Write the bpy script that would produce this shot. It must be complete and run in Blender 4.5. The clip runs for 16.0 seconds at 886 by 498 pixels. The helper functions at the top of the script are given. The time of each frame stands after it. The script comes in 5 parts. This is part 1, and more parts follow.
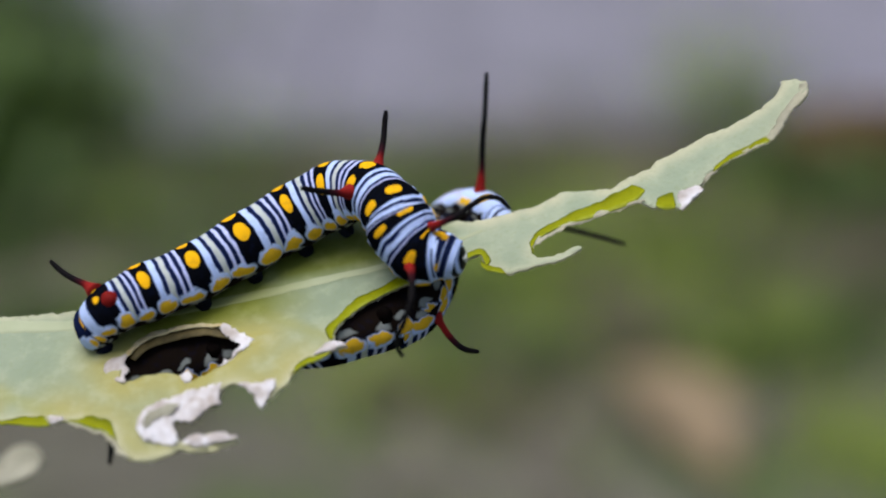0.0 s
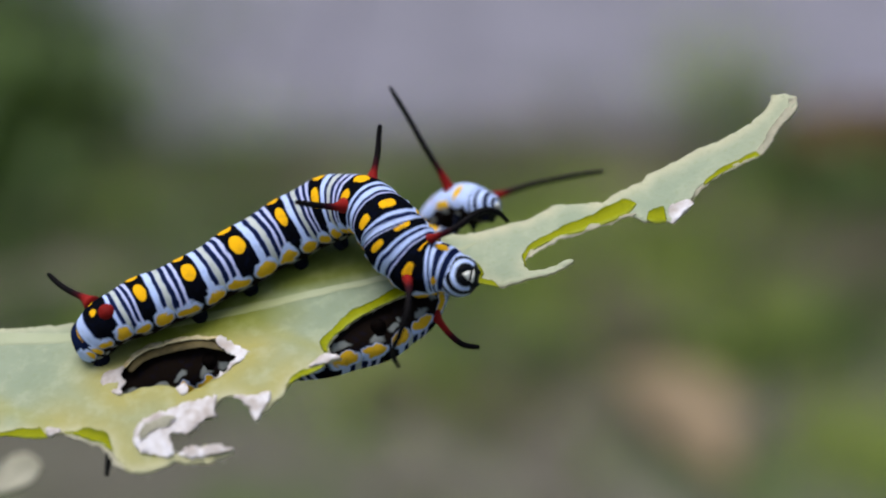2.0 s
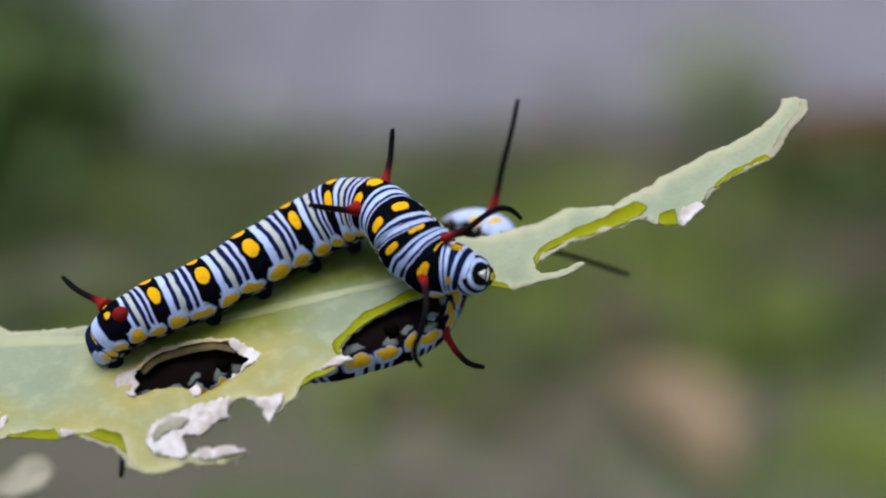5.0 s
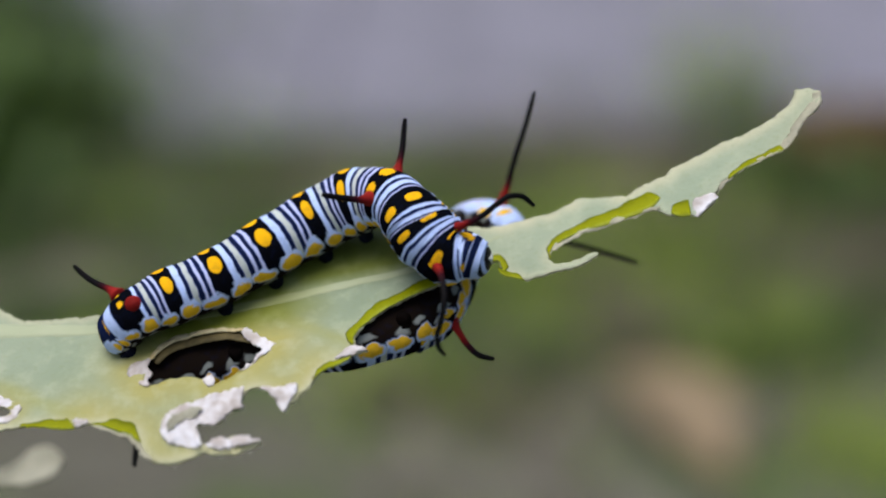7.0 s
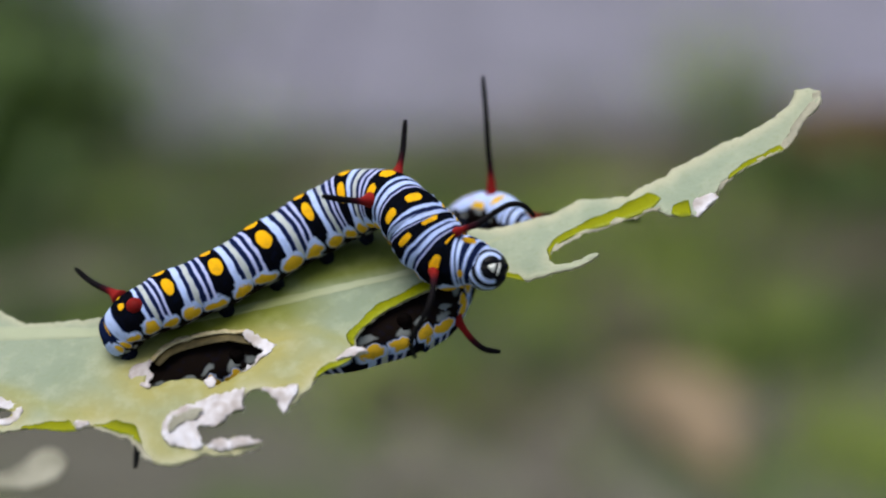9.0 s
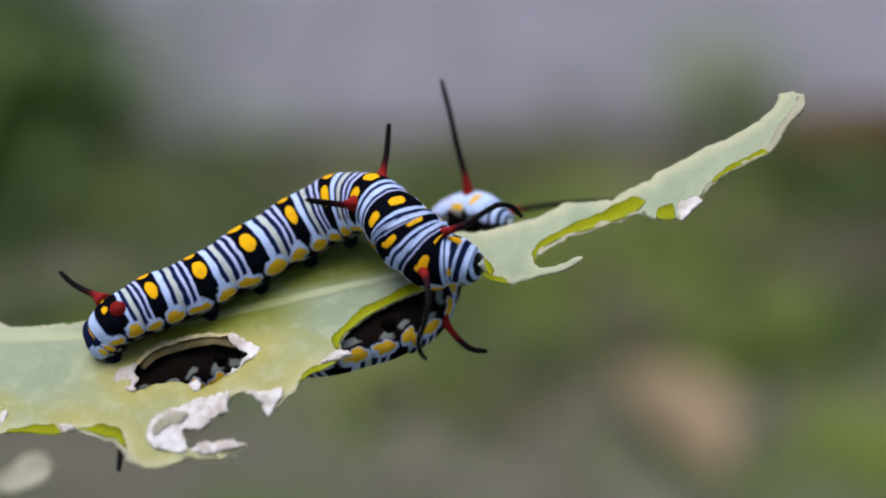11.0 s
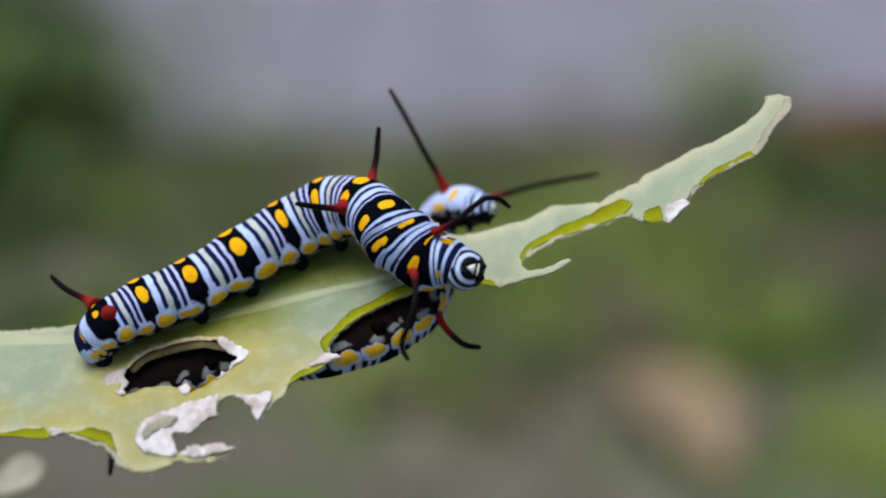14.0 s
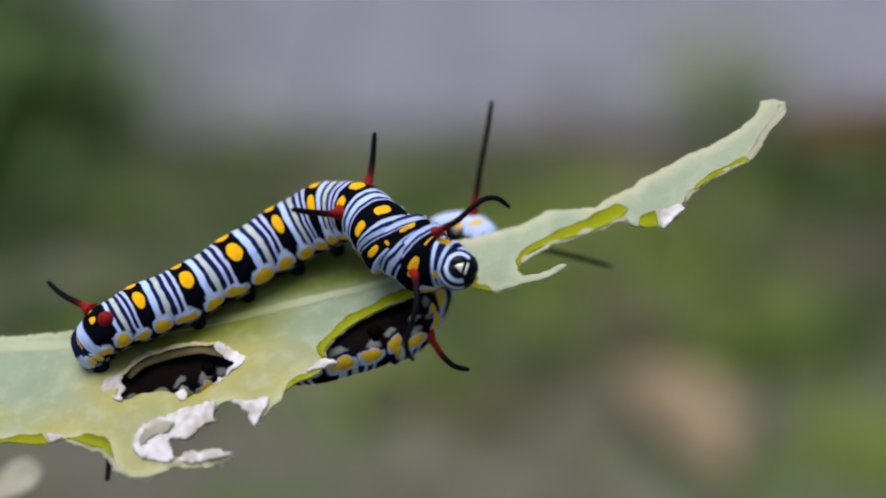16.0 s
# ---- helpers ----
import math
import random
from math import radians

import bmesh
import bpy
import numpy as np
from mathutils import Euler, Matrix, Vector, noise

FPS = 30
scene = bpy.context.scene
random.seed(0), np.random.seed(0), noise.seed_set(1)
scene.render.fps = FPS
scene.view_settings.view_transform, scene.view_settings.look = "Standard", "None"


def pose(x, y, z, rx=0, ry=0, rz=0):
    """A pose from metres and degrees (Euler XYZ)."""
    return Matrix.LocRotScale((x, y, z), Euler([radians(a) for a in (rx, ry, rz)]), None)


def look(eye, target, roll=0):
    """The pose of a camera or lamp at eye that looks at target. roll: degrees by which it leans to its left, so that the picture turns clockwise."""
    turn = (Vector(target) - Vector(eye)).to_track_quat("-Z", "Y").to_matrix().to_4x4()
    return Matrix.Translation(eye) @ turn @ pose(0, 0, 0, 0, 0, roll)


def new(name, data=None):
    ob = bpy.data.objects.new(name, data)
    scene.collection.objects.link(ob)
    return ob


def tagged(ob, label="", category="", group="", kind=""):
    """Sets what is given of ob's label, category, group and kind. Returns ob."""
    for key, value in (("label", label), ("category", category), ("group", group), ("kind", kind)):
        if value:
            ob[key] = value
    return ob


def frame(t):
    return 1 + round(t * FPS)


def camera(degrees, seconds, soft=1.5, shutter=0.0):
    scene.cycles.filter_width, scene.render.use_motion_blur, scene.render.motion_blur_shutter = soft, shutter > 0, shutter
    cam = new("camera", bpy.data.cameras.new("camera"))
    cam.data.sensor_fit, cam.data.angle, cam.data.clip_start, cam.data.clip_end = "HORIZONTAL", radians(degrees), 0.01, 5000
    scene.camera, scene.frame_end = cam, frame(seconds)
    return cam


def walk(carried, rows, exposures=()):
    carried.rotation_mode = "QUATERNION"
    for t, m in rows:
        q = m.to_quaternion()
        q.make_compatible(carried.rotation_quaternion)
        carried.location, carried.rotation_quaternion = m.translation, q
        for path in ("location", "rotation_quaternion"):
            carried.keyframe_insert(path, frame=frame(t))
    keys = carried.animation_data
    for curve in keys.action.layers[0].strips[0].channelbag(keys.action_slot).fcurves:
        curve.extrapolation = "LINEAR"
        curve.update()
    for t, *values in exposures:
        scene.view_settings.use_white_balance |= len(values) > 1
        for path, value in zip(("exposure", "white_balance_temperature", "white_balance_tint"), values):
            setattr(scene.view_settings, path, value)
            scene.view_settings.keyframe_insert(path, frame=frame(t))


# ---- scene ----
from mathutils.geometry import delaunay_2d_cdt

# ---- camera: a macro lens on a stand, wide open ----
cam = camera(32, 16.0, soft=2.15)
EYE, MIDDLE = (0, -0.1222, 0.6445), (0, 0, 0.6)
cam.data.dof.use_dof = True
cam.data.dof.focus_distance = 0.1275
cam.data.dof.aperture_fstop = 10
walk(cam, [(0, look(EYE, MIDDLE)), (16, look(EYE, MIDDLE))], exposures=[(0, 0.17, 6800, 5), (16, 0.17, 6800, 5)])

# ---- light: open shade under a bright overcast sky ----
world = bpy.data.worlds.new("sky")
scene.world = world
world.use_nodes = True
SUN_HEIGHT, SUN_ROUND = radians(76), radians(248)
sky = world.node_tree.nodes.new("ShaderNodeTexSky")
sky.sky_type, sky.sun_disc, sky.sun_elevation, sky.sun_rotation = "NISHITA", False, SUN_HEIGHT, SUN_ROUND
sky.dust_density, sky.air_density = 4.0, 1.0
back = world.node_tree.nodes["Background"]
world.node_tree.links.new(sky.outputs[0], back.inputs[0])
back.inputs[1].default_value = 0.105
sun_data = bpy.data.lights.new("sun", "SUN")
sun_data.energy, sun_data.angle, sun_data.color = 2.65, radians(50), (1.0, 0.98, 0.95)
sun = new("sun", sun_data)
sun.matrix_world = look((0, 0, 5), (0 - math.sin(SUN_ROUND) * 2.4, 0 - math.cos(SUN_ROUND) * 2.4, 5 - 2.4 * math.tan(SUN_HEIGHT)))

MM = 0.001


# ---- material helpers ----
def nd(tree, kind, props=(), **sockets):
    """A node; a socket's value is a number, a colour or another node's output. i0, i1 name inputs by number."""
    node = tree.nodes.new("ShaderNode" + kind)
    props = dict(props)
    if "operation" in props:
        node.operation, node.use_clamp = props["operation"], props.get("use_clamp", False)
    if "data_type" in props:
        node.data_type = props["data_type"]
    if "interpolation_type" in props:
        node.interpolation_type = props["interpolation_type"]
    if "uv_map" in props:
        node.uv_map = props["uv_map"]
    if "attribute_name" in props:
        node.attribute_name = props["attribute_name"]
    for key, value in sockets.items():
        slot = node.inputs[int(key[1:])] if key[0] == "i" and key[1:].isdigit() else node.inputs[key.replace("_", " ")]
        if isinstance(value, bpy.types.NodeSocket):
            tree.links.new(value, slot)
        else:
            slot.default_value = value
    return node


def mat(name, rough=0.5, **sockets):
    m = bpy.data.materials.new(name)
    m.use_nodes = True
    tree = m.node_tree
    bsdf = tree.nodes["Principled BSDF"]
    bsdf.inputs["Roughness"].default_value = rough
    for key, value in sockets.items():
        bsdf.inputs[key.replace("_", " ")].default_value = value
    return m, tree, bsdf


def rgb(r, g, b):
    return (r, g, b, 1)


def math_node(tree, op, a, b=0.0, clamp=False):
    return nd(tree, "Math", {"operation": op, "use_clamp": clamp}, i0=a, i1=b).outputs[0]


def mix(tree, f, a, b):
    return nd(tree, "Mix", {"data_type": "RGBA"}, i0=f, i6=a, i7=b).outputs[2]


def mix_value(tree, f, a, b):
    return nd(tree, "Mix", {"data_type": "FLOAT"}, i0=f, i2=a, i3=b).outputs[0]


def step_up(tree, x, lo, hi):
    return nd(tree, "MapRange", {"interpolation_type": "SMOOTHSTEP"}, Value=x, From_Min=lo, From_Max=hi).outputs[0]


def noise_of(tree, scale, detail=3.0, vector=None):
    n = nd(tree, "TexNoise", Scale=scale, Detail=detail)
    if vector is None:
        vector = nd(tree, "TexCoord").outputs["Object"]
    tree.links.new(vector, n.inputs["Vector"])
    return n.outputs["Fac"]


def bump(tree, bsdf, height, strength, distance):
    b = nd(tree, "Bump", Strength=strength, Distance=distance, Height=height)
    tree.links.new(b.outputs[0], bsdf.inputs["Normal"])


def ramp(tree, fac, stops, smooth=False):
    r = nd(tree, "ValToRGB", Fac=fac)
    r.color_ramp.interpolation = "EASE" if smooth else "LINEAR"
    els = r.color_ramp.elements
    while len(els) < len(stops):
        els.new(1.0)
    for e, (p, c) in zip(els, stops):
        e.position, e.color = p, (*c, 1)
    return r.outputs[0]


def mottled(name, c1, c2, scale, rough=0.6, relief=0.0, distance=0.001, fine=8.0, through_light=0.0, through_colour=None):
    m, tree, bsdf = mat(name, rough)
    n1, n2 = noise_of(tree, scale), noise_of(tree, scale * fine)
    f = step_up(tree, math_node(tree, "ADD", math_node(tree, "MULTIPLY", n1, 0.65), math_node(tree, "MULTIPLY", n2, 0.35)), 0.36, 0.64)
    colour = mix(tree, f, rgb(*c1), rgb(*c2))
    tree.links.new(colour, bsdf.inputs["Base Color"])
    if relief:
        bump(tree, bsdf, n2, relief, distance)
    if through_light:
        let_through(tree, bsdf, colour if through_colour is None else rgb(*through_colour), through_light)
    return m


def let_through(tree, bsdf, colour, share):
    t = nd(tree, "BsdfTranslucent", Color=colour)
    both = nd(tree, "MixShader", i0=share, i1=bsdf.outputs[0], i2=t.outputs[0])
    tree.links.new(both.outputs[0], tree.nodes["Material Output"].inputs[0])


# ---- materials ----
WHITE, CREAM, BLACK, YELLOW = (0.45, 0.57, 0.95), (0.46, 0.50, 0.52), (0.003, 0.0035, 0.006), (0.78, 0.42, 0.013)
LILAC, NAVY, RIM = (0.47, 0.51, 0.83), (0.007, 0.012, 0.045), (0.085, 0.125, 0.40)


def skin_material(hooded=False):
    """Ringed caterpillar skin: x of the pattern map counts segments, y runs from the back (0) to the belly (1).
    A hooded one has stretched, nearly white front segments."""
    m, tree, bsdf = mat("hooded_skin" if hooded else "ringed_skin", 0.5, Specular_IOR_Level=0.0)
    uv = nd(tree, "SeparateXYZ", Vector=nd(tree, "UVMap", {"uv_map": "pattern"}).outputs[0])
    u, a = uv.outputs[0], uv.outputs[1]
    big, small, wave = noise_of(tree, 420.0, 2.0), noise_of(tree, 1700.0, 3.0), noise_of(tree, 800.0, 3.0)
    shift = math_node(tree, "ADD", math_node(tree, "MULTIPLY", math_node(tree, "SUBTRACT", big, 0.5), 0.10),
                      math_node(tree, "MULTIPLY", math_node(tree, "SUBTRACT", small, 0.5), 0.03))
    f = math_node(tree, "FRACT", math_node(tree, "ADD", math_node(tree, "ADD", u, shift), 0.5))
    e = 0.010

    def bands(fac, marks):
        """Rings of colour; where a light ring meets a dark one its rim is blue."""
        out = [marks[0]]
        for (p0, c0), (p1, c1) in zip(marks, marks[1:]):
            out += [(p1 - e, c0), (p1, RIM), (p1 + e, c1)] if BLACK in (c0, c1) or NAVY in (c0, c1) else [(p1 - e, c0), (p1 + e, c1)]
        return ramp(tree, fac, out)

    rear = bands(f, [(0.0, CREAM), (0.012, NAVY), (0.10, LILAC), (0.165, NAVY), (0.238, LILAC), (0.305, BLACK), (0.69, WHITE), (0.822, NAVY), (0.902, CREAM)])
    # the front segments are finely lined, the collar is barred
    front = bands(f, [(0.0, WHITE), (0.04, NAVY), (0.115, LILAC), (0.16, BLACK), (0.735, WHITE), (0.82, NAVY), (0.905, WHITE)])
    g = math_node(tree, "DIVIDE", math_node(tree, "SUBTRACT", math_node(tree, "ADD", u, math_node(tree, "MULTIPLY", shift, 0.6)), 13.26), 1.4)
    collar = bands(g, [(0.0, BLACK), (0.15, WHITE), (0.25, NAVY), (0.30, WHITE), (0.41, NAVY), (0.55, WHITE), (0.65, NAVY), (0.80, WHITE)])
    ends = math_node(tree, "MAXIMUM", step_up(tree, u, 10.0, 10.02), math_node(tree, "SUBTRACT", 1.0, step_up(tree, u, 4.28, 4.3)))
    rings = mix(tree, ends, rear, front)
    tail_at = math_node(tree, "DIVIDE", math_node(tree, "SUBTRACT", math_node(tree, "ADD", u, shift), 2.0), 2.0)
    tail = bands(tail_at, [(0.0, NAVY), (0.70, WHITE), (0.86, BLACK)])
    on_tail = math_node(tree, "SUBTRACT", 1.0, step_up(tree, u, 3.88, 3.90))
    rings = mix(tree, on_tail, rings, tail)
    on_collar = step_up(tree, u, 13.20, 13.22)
    rings = mix(tree, on_collar, rings, collar)
    if hooded:
        h = math_node(tree, "DIVIDE", math_node(tree, "SUBTRACT", math_node(tree, "ADD", u, math_node(tree, "MULTIPLY", shift, 0.6)), 12.3), 2.4)
        on_hood = step_up(tree, u, 12.30, 12.32)
        rings = mix(tree, on_hood, rings, bands(h, [(0.0, LILAC), (0.5, WHITE)]))
    # lateral fold: white with two yellow patches to a segment, cut by the black band
    aw = math_node(tree, "ADD", a, math_node(tree, "MULTIPLY", math_node(tree, "SUBTRACT", wave, 0.5), 0.22))

    def blob(fc, ac, fr, ar, soft=0.25, aw=aw, square=1.0):
        def far_out(x, c, half):
            return math_node(tree, "POWER", math_node(tree, "POWER", math_node(tree, "DIVIDE", math_node(tree, "SUBTRACT", x, c), half), 2.0), square)
        d = math_node(tree, "ADD", far_out(f, fc, fr), far_out(aw, ac, ar))
        return math_node(tree, "SUBTRACT", 1.0, step_up(tree, d, 1.0 - soft, 1.0 + soft))

    pale = math_node(tree, "MAXIMUM", blob(0.76, 0.535, 0.225, 0.100), blob(0.23, 0.54, 0.245, 0.098))
    gold = math_node(tree, "MAXIMUM", blob(0.76, 0.555, 0.19, 0.070), blob(0.23, 0.56, 0.205, 0.066))
    if hooded:
        gold = math_node(tree, "MULTIPLY", gold, step_up(tree, u, 13.44, 13.46))
        gold = mix_value(tree, step_up(tree, u, 13.95, 13.97), gold, blob(0.62, 0.37, 0.085, 0.15))
    spot = mix_value(tree, ends, blob(0.5, 0.158, 0.130, 0.108, 0.10, a), blob(0.5, 0.158, 0.12, 0.088, 0.10, a, 1.5))
    # the hindmost spots are small, behind the roots of the filaments
    hind = math_node(tree, "SUBTRACT", 1.0, step_up(tree, u, 4.48, 4.5))
    spot = mix_value(tree, hind, spot, blob(0.42, 0.11, 0.08, 0.05, 0.2, a))
    if hooded:
        spot = math_node(tree, "MULTIPLY", spot, math_node(tree, "SUBTRACT", 1.0, on_hood))
    low = step_up(tree, aw, 0.52, 0.56)
    col = mix(tree, low, rings, rgb(0.010, 0.007, 0.006))
    # a few white marks on the belly
    marks = math_node(tree, "MULTIPLY", math_node(tree, "MAXIMUM", blob(0.3, 0.68, 0.13, 0.042, 0.7), blob(0.74, 0.72, 0.15, 0.042, 0.7)), 0.5)
    col = mix(tree, marks, col, rgb(*CREAM))
    col = mix(tree, pale, col, rgb(*WHITE))
    col = mix(tree, gold, col, rgb(0.72, 0.43, 0.03))
    col = mix(tree, math_node(tree, "MULTIPLY", spot, math_node(tree, "SUBTRACT", 1.0, math_node(tree, "MAXIMUM", on_collar, on_tail))), col, rgb(*YELLOW))
    under = math_node(tree, "MULTIPLY", math_node(tree, "MULTIPLY", step_up(tree, aw, 0.37, 0.41), step_up(tree, tail_at, 0.04, 0.07)),
                      math_node(tree, "MULTIPLY", math_node(tree, "SUBTRACT", 1.0, step_up(tree, aw, 0.62, 0.66)), math_node(tree, "SUBTRACT", 1.0, step_up(tree, tail_at, 0.31, 0.36))))
    col = mix(tree, under, col, rgb(*WHITE))
    patch = math_node(tree, "MULTIPLY", blob(0.62, 0.22, 0.20, 0.10, 0.2), math_node(tree, "SUBTRACT", 1.0, step_up(tree, u, 3.40, 3.42)))
    col = mix(tree, patch, col, rgb(*YELLOW))
    if not hooded:
        fleck = math_node(tree, "MULTIPLY", blob(0.42, 0.26, 0.19, 0.065, 0.2, a), on_collar)
        col = mix(tree, fleck, col, rgb(*YELLOW))
    col = mix(tree, math_node(tree, "MULTIPLY", step_up(tree, small, 0.48, 0.72), 0.18), col, rgb(*NAVY))
    tree.links.new(col, bsdf.inputs["Base Color"])
    bsdf.inputs["Subsurface Weight"].default_value = 0.06
    bsdf.inputs["Subsurface Radius"].default_value = (0.0006, 0.0005, 0.0004)
    bump(tree, bsdf, math_node(tree, "ADD", noise_of(tree, 3200.0, 2.0), math_node(tree, "MULTIPLY", nd(tree, "RGBToBW", Color=col).outputs[0], 0.7)), 0.35, 0.00009)
    return m


def head_material(pale=False):
    """Glossy head: x of the map is the angle from the face's middle, y the turn round it from the crown."""
    m, tree, bsdf = mat("pale_banded_head" if pale else "banded_head", 0.3, Specular_IOR_Level=0.08)
    uv = nd(tree, "SeparateXYZ", Vector=nd(tree, "UVMap", {"uv_map": "pattern"}).outputs[0])
    wob = math_node(tree, "MULTIPLY", math_node(tree, "SUBTRACT", noise_of(tree, 900.0, 2.0), 0.5), 0.03)
    a = math_node(tree, "ADD", uv.outputs[0], wob)
    edges = [(0.0, BLACK), (0.18, WHITE), (0.255, BLACK), (0.335, WHITE), (0.415, BLACK), (0.485, WHITE), (0.56, BLACK), (0.63, WHITE)]
    if pale:
        edges = [(0.0, WHITE), (0.09, BLACK), (0.15, WHITE), (0.225, NAVY), (0.305, WHITE), (0.41, NAVY), (0.475, WHITE), (0.56, NAVY), (0.60, WHITE)]
    stops = [edges[0]]
    for (p0, c0), (p1, c1) in zip(edges, edges[1:]):
        stops += [(p1 - 0.01, c0), (p1 + 0.01, c1)]
    rings = ramp(tree, a, stops)
    jaw = step_up(tree, uv.outputs[1], 0.66, 0.72)
    tree.links.new(mix(tree, jaw, rings, rgb(*BLACK)), bsdf.inputs["Base Color"])
    bump(tree, bsdf, noise_of(tree, 2600.0, 2.0), 0.25, 0.00006)
    return m


def filament_material(root=(0.26, 0.017, 0.016), past=(0.20, 0.012, 0.012), reach=0.22):
    """Fleshy filament, red at the root and black beyond."""
    m, tree, bsdf = mat("red_and_black_filament", 0.5, Specular_IOR_Level=0.03)
    uv = nd(tree, "SeparateXYZ", Vector=nd(tree, "UVMap", {"uv_map": "pattern"}).outputs[0])
    n = noise_of(tree, 1500.0)
    x = math_node(tree, "ADD", uv.outputs[0], math_node(tree, "MULTIPLY", math_node(tree, "SUBTRACT", n, 0.5), 0.06))
    col = ramp(tree, x, [(0.0, root), (reach, past), (reach + 0.08, (0.030, 0.005, 0.010)), (reach + 0.16, (0.006, 0.005, 0.007)), (1.0, (0.005, 0.006, 0.006))])
    tree.links.new(col, bsdf.inputs["Base Color"])
    bump(tree, bsdf, noise_of(tree, 4200.0), 0.5, 0.00008)
    return m


def leaf_material():
    m, tree, bsdf = mat("pale_leaf", 0.55, Specular_IOR_Level=0.3)
    n1, n2, n3 = noise_of(tree, 90.0, 4.0), noise_of(tree, 700.0, 3.0), noise_of(tree, 2600.0, 2.0)
    base = mix(tree, step_up(tree, n1, 0.3, 0.7), rgb(0.255, 0.325, 0.24), rgb(0.33, 0.395, 0.305))
    old = nd(tree, "Attribute", {"attribute_name": "yellowing"}).outputs["Fac"]
    old = math_node(tree, "MULTIPLY", old, math_node(tree, "ADD", 0.65, math_node(tree, "MULTIPLY", n1, 0.7)), True)
    base = mix(tree, old, base, rgb(0.40, 0.365, 0.115))
    rim = nd(tree, "Attribute", {"attribute_name": "rim_fade"}).outputs["Fac"]
    base = mix(tree, math_node(tree, "MULTIPLY", rim, 0.75, True), base, rgb(0.54, 0.54, 0.40))
    base = mix(tree, math_node(tree, "MULTIPLY", nd(tree, "Attribute", {"attribute_name": "pale"}).outputs["Fac"], 0.6), base, rgb(0.355, 0.425, 0.335))
    base = mix(tree, math_node(tree, "MULTIPLY", nd(tree, "Attribute", {"attribute_name": "vein"}).outputs["Fac"], 0.5), base, rgb(0.33, 0.34, 0.10))
    base = mix(tree, math_node(tree, "MULTIPLY", nd(tree, "Attribute", {"attribute_name": "cream"}).outputs["Fac"], 0.8), base, rgb(0.57, 0.56, 0.42))
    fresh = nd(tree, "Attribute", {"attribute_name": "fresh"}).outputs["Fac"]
    base = mix(tree, math_node(tree, "MULTIPLY", step_up(tree, n2, 0.45, 0.75), 0.24), base, rgb(0.58, 0.62, 0.48))
    base = mix(tree, math_node(tree, "MULTIPLY", step_up(tree, n3, 0.5, 0.75), 0.20), base, rgb(0.25, 0.30, 0.14))
    # green blade and the shade under the upper caterpillar, painted as one tint
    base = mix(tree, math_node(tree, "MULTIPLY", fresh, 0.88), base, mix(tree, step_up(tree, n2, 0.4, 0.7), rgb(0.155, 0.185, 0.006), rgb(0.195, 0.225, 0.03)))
    tree.links.new(base, bsdf.inputs["Base Color"])
    bump(tree, bsdf, math_node(tree, "ADD", n2, math_node(tree, "MULTIPLY", n3, 0.5)), 0.5, 0.00016)
    let_through(tree, bsdf, base, 0.22)
    return m


def rib_material():
    """Pale midrib, olive where the blade round it is green and painted as shaded."""
    m, tree, bsdf = mat("pale_midrib", 0.5, Specular_IOR_Level=0.2)
    n1, n2 = noise_of(tree, 300.0), noise_of(tree, 1800.0)
    col = mix(tree, n1, rgb(0.34, 0.39, 0.26), rgb(0.42, 0.46, 0.34))
    col = mix(tree, math_node(tree, "MULTIPLY", nd(tree, "Attribute", {"attribute_name": "fresh"}).outputs["Fac"], 0.7), col, rgb(0.19, 0.21, 0.03))
    tree.links.new(col, bsdf.inputs["Base Color"])
    bump(tree, bsdf, n2, 0.3, 0.0001)
    let_through(tree, bsdf, col, 0.1)
    return m


def cut_material():
    """Fresh cut: olive at the upper lip, lighter and greener below."""
    m, tree, bsdf = mat("fresh_cut_leaf", 0.5, Specular_IOR_Level=0.08)
    n1, n2 = noise_of(tree, 450.0), noise_of(tree, 2200.0)
    q = math_node(tree, "ADD", nd(tree, "Attribute", {"attribute_name": "across"}).outputs["Fac"], math_node(tree, "MULTIPLY", math_node(tree, "SUBTRACT", n1, 0.5), 0.7))
    col = ramp(tree, q, [(0.0, (0.15, 0.17, 0.001)), (0.3, (0.26, 0.28, 0.001)), (0.75, (0.31, 0.34, 0.004)), (1.0, (0.42, 0.46, 0.06))])
    col = mix(tree, math_node(tree, "MULTIPLY", step_up(tree, n2, 0.5, 0.7), 0.35), col, rgb(0.15, 0.18, 0.003))
    tree.links.new(col, bsdf.inputs["Base Color"])
    bump(tree, bsdf, n2, 0.5, 0.00012)
    let_through(tree, bsdf, col, 0.25)
    return m


SKIN, HEAD, FILAMENT, LEAF = skin_material(), head_material(), filament_material(), leaf_material()
HOOD, PALE_HEAD = skin_material(True), head_material(True)
SHORT_RED = filament_material(reach=0.10)
STUMP = filament_material((0.22, 0.013, 0.012), (0.16, 0.010, 0.010), 0.12)
def dull(m, level):
    m.node_tree.nodes["Principled BSDF"].inputs["Specular IOR Level"].default_value = level
    return m


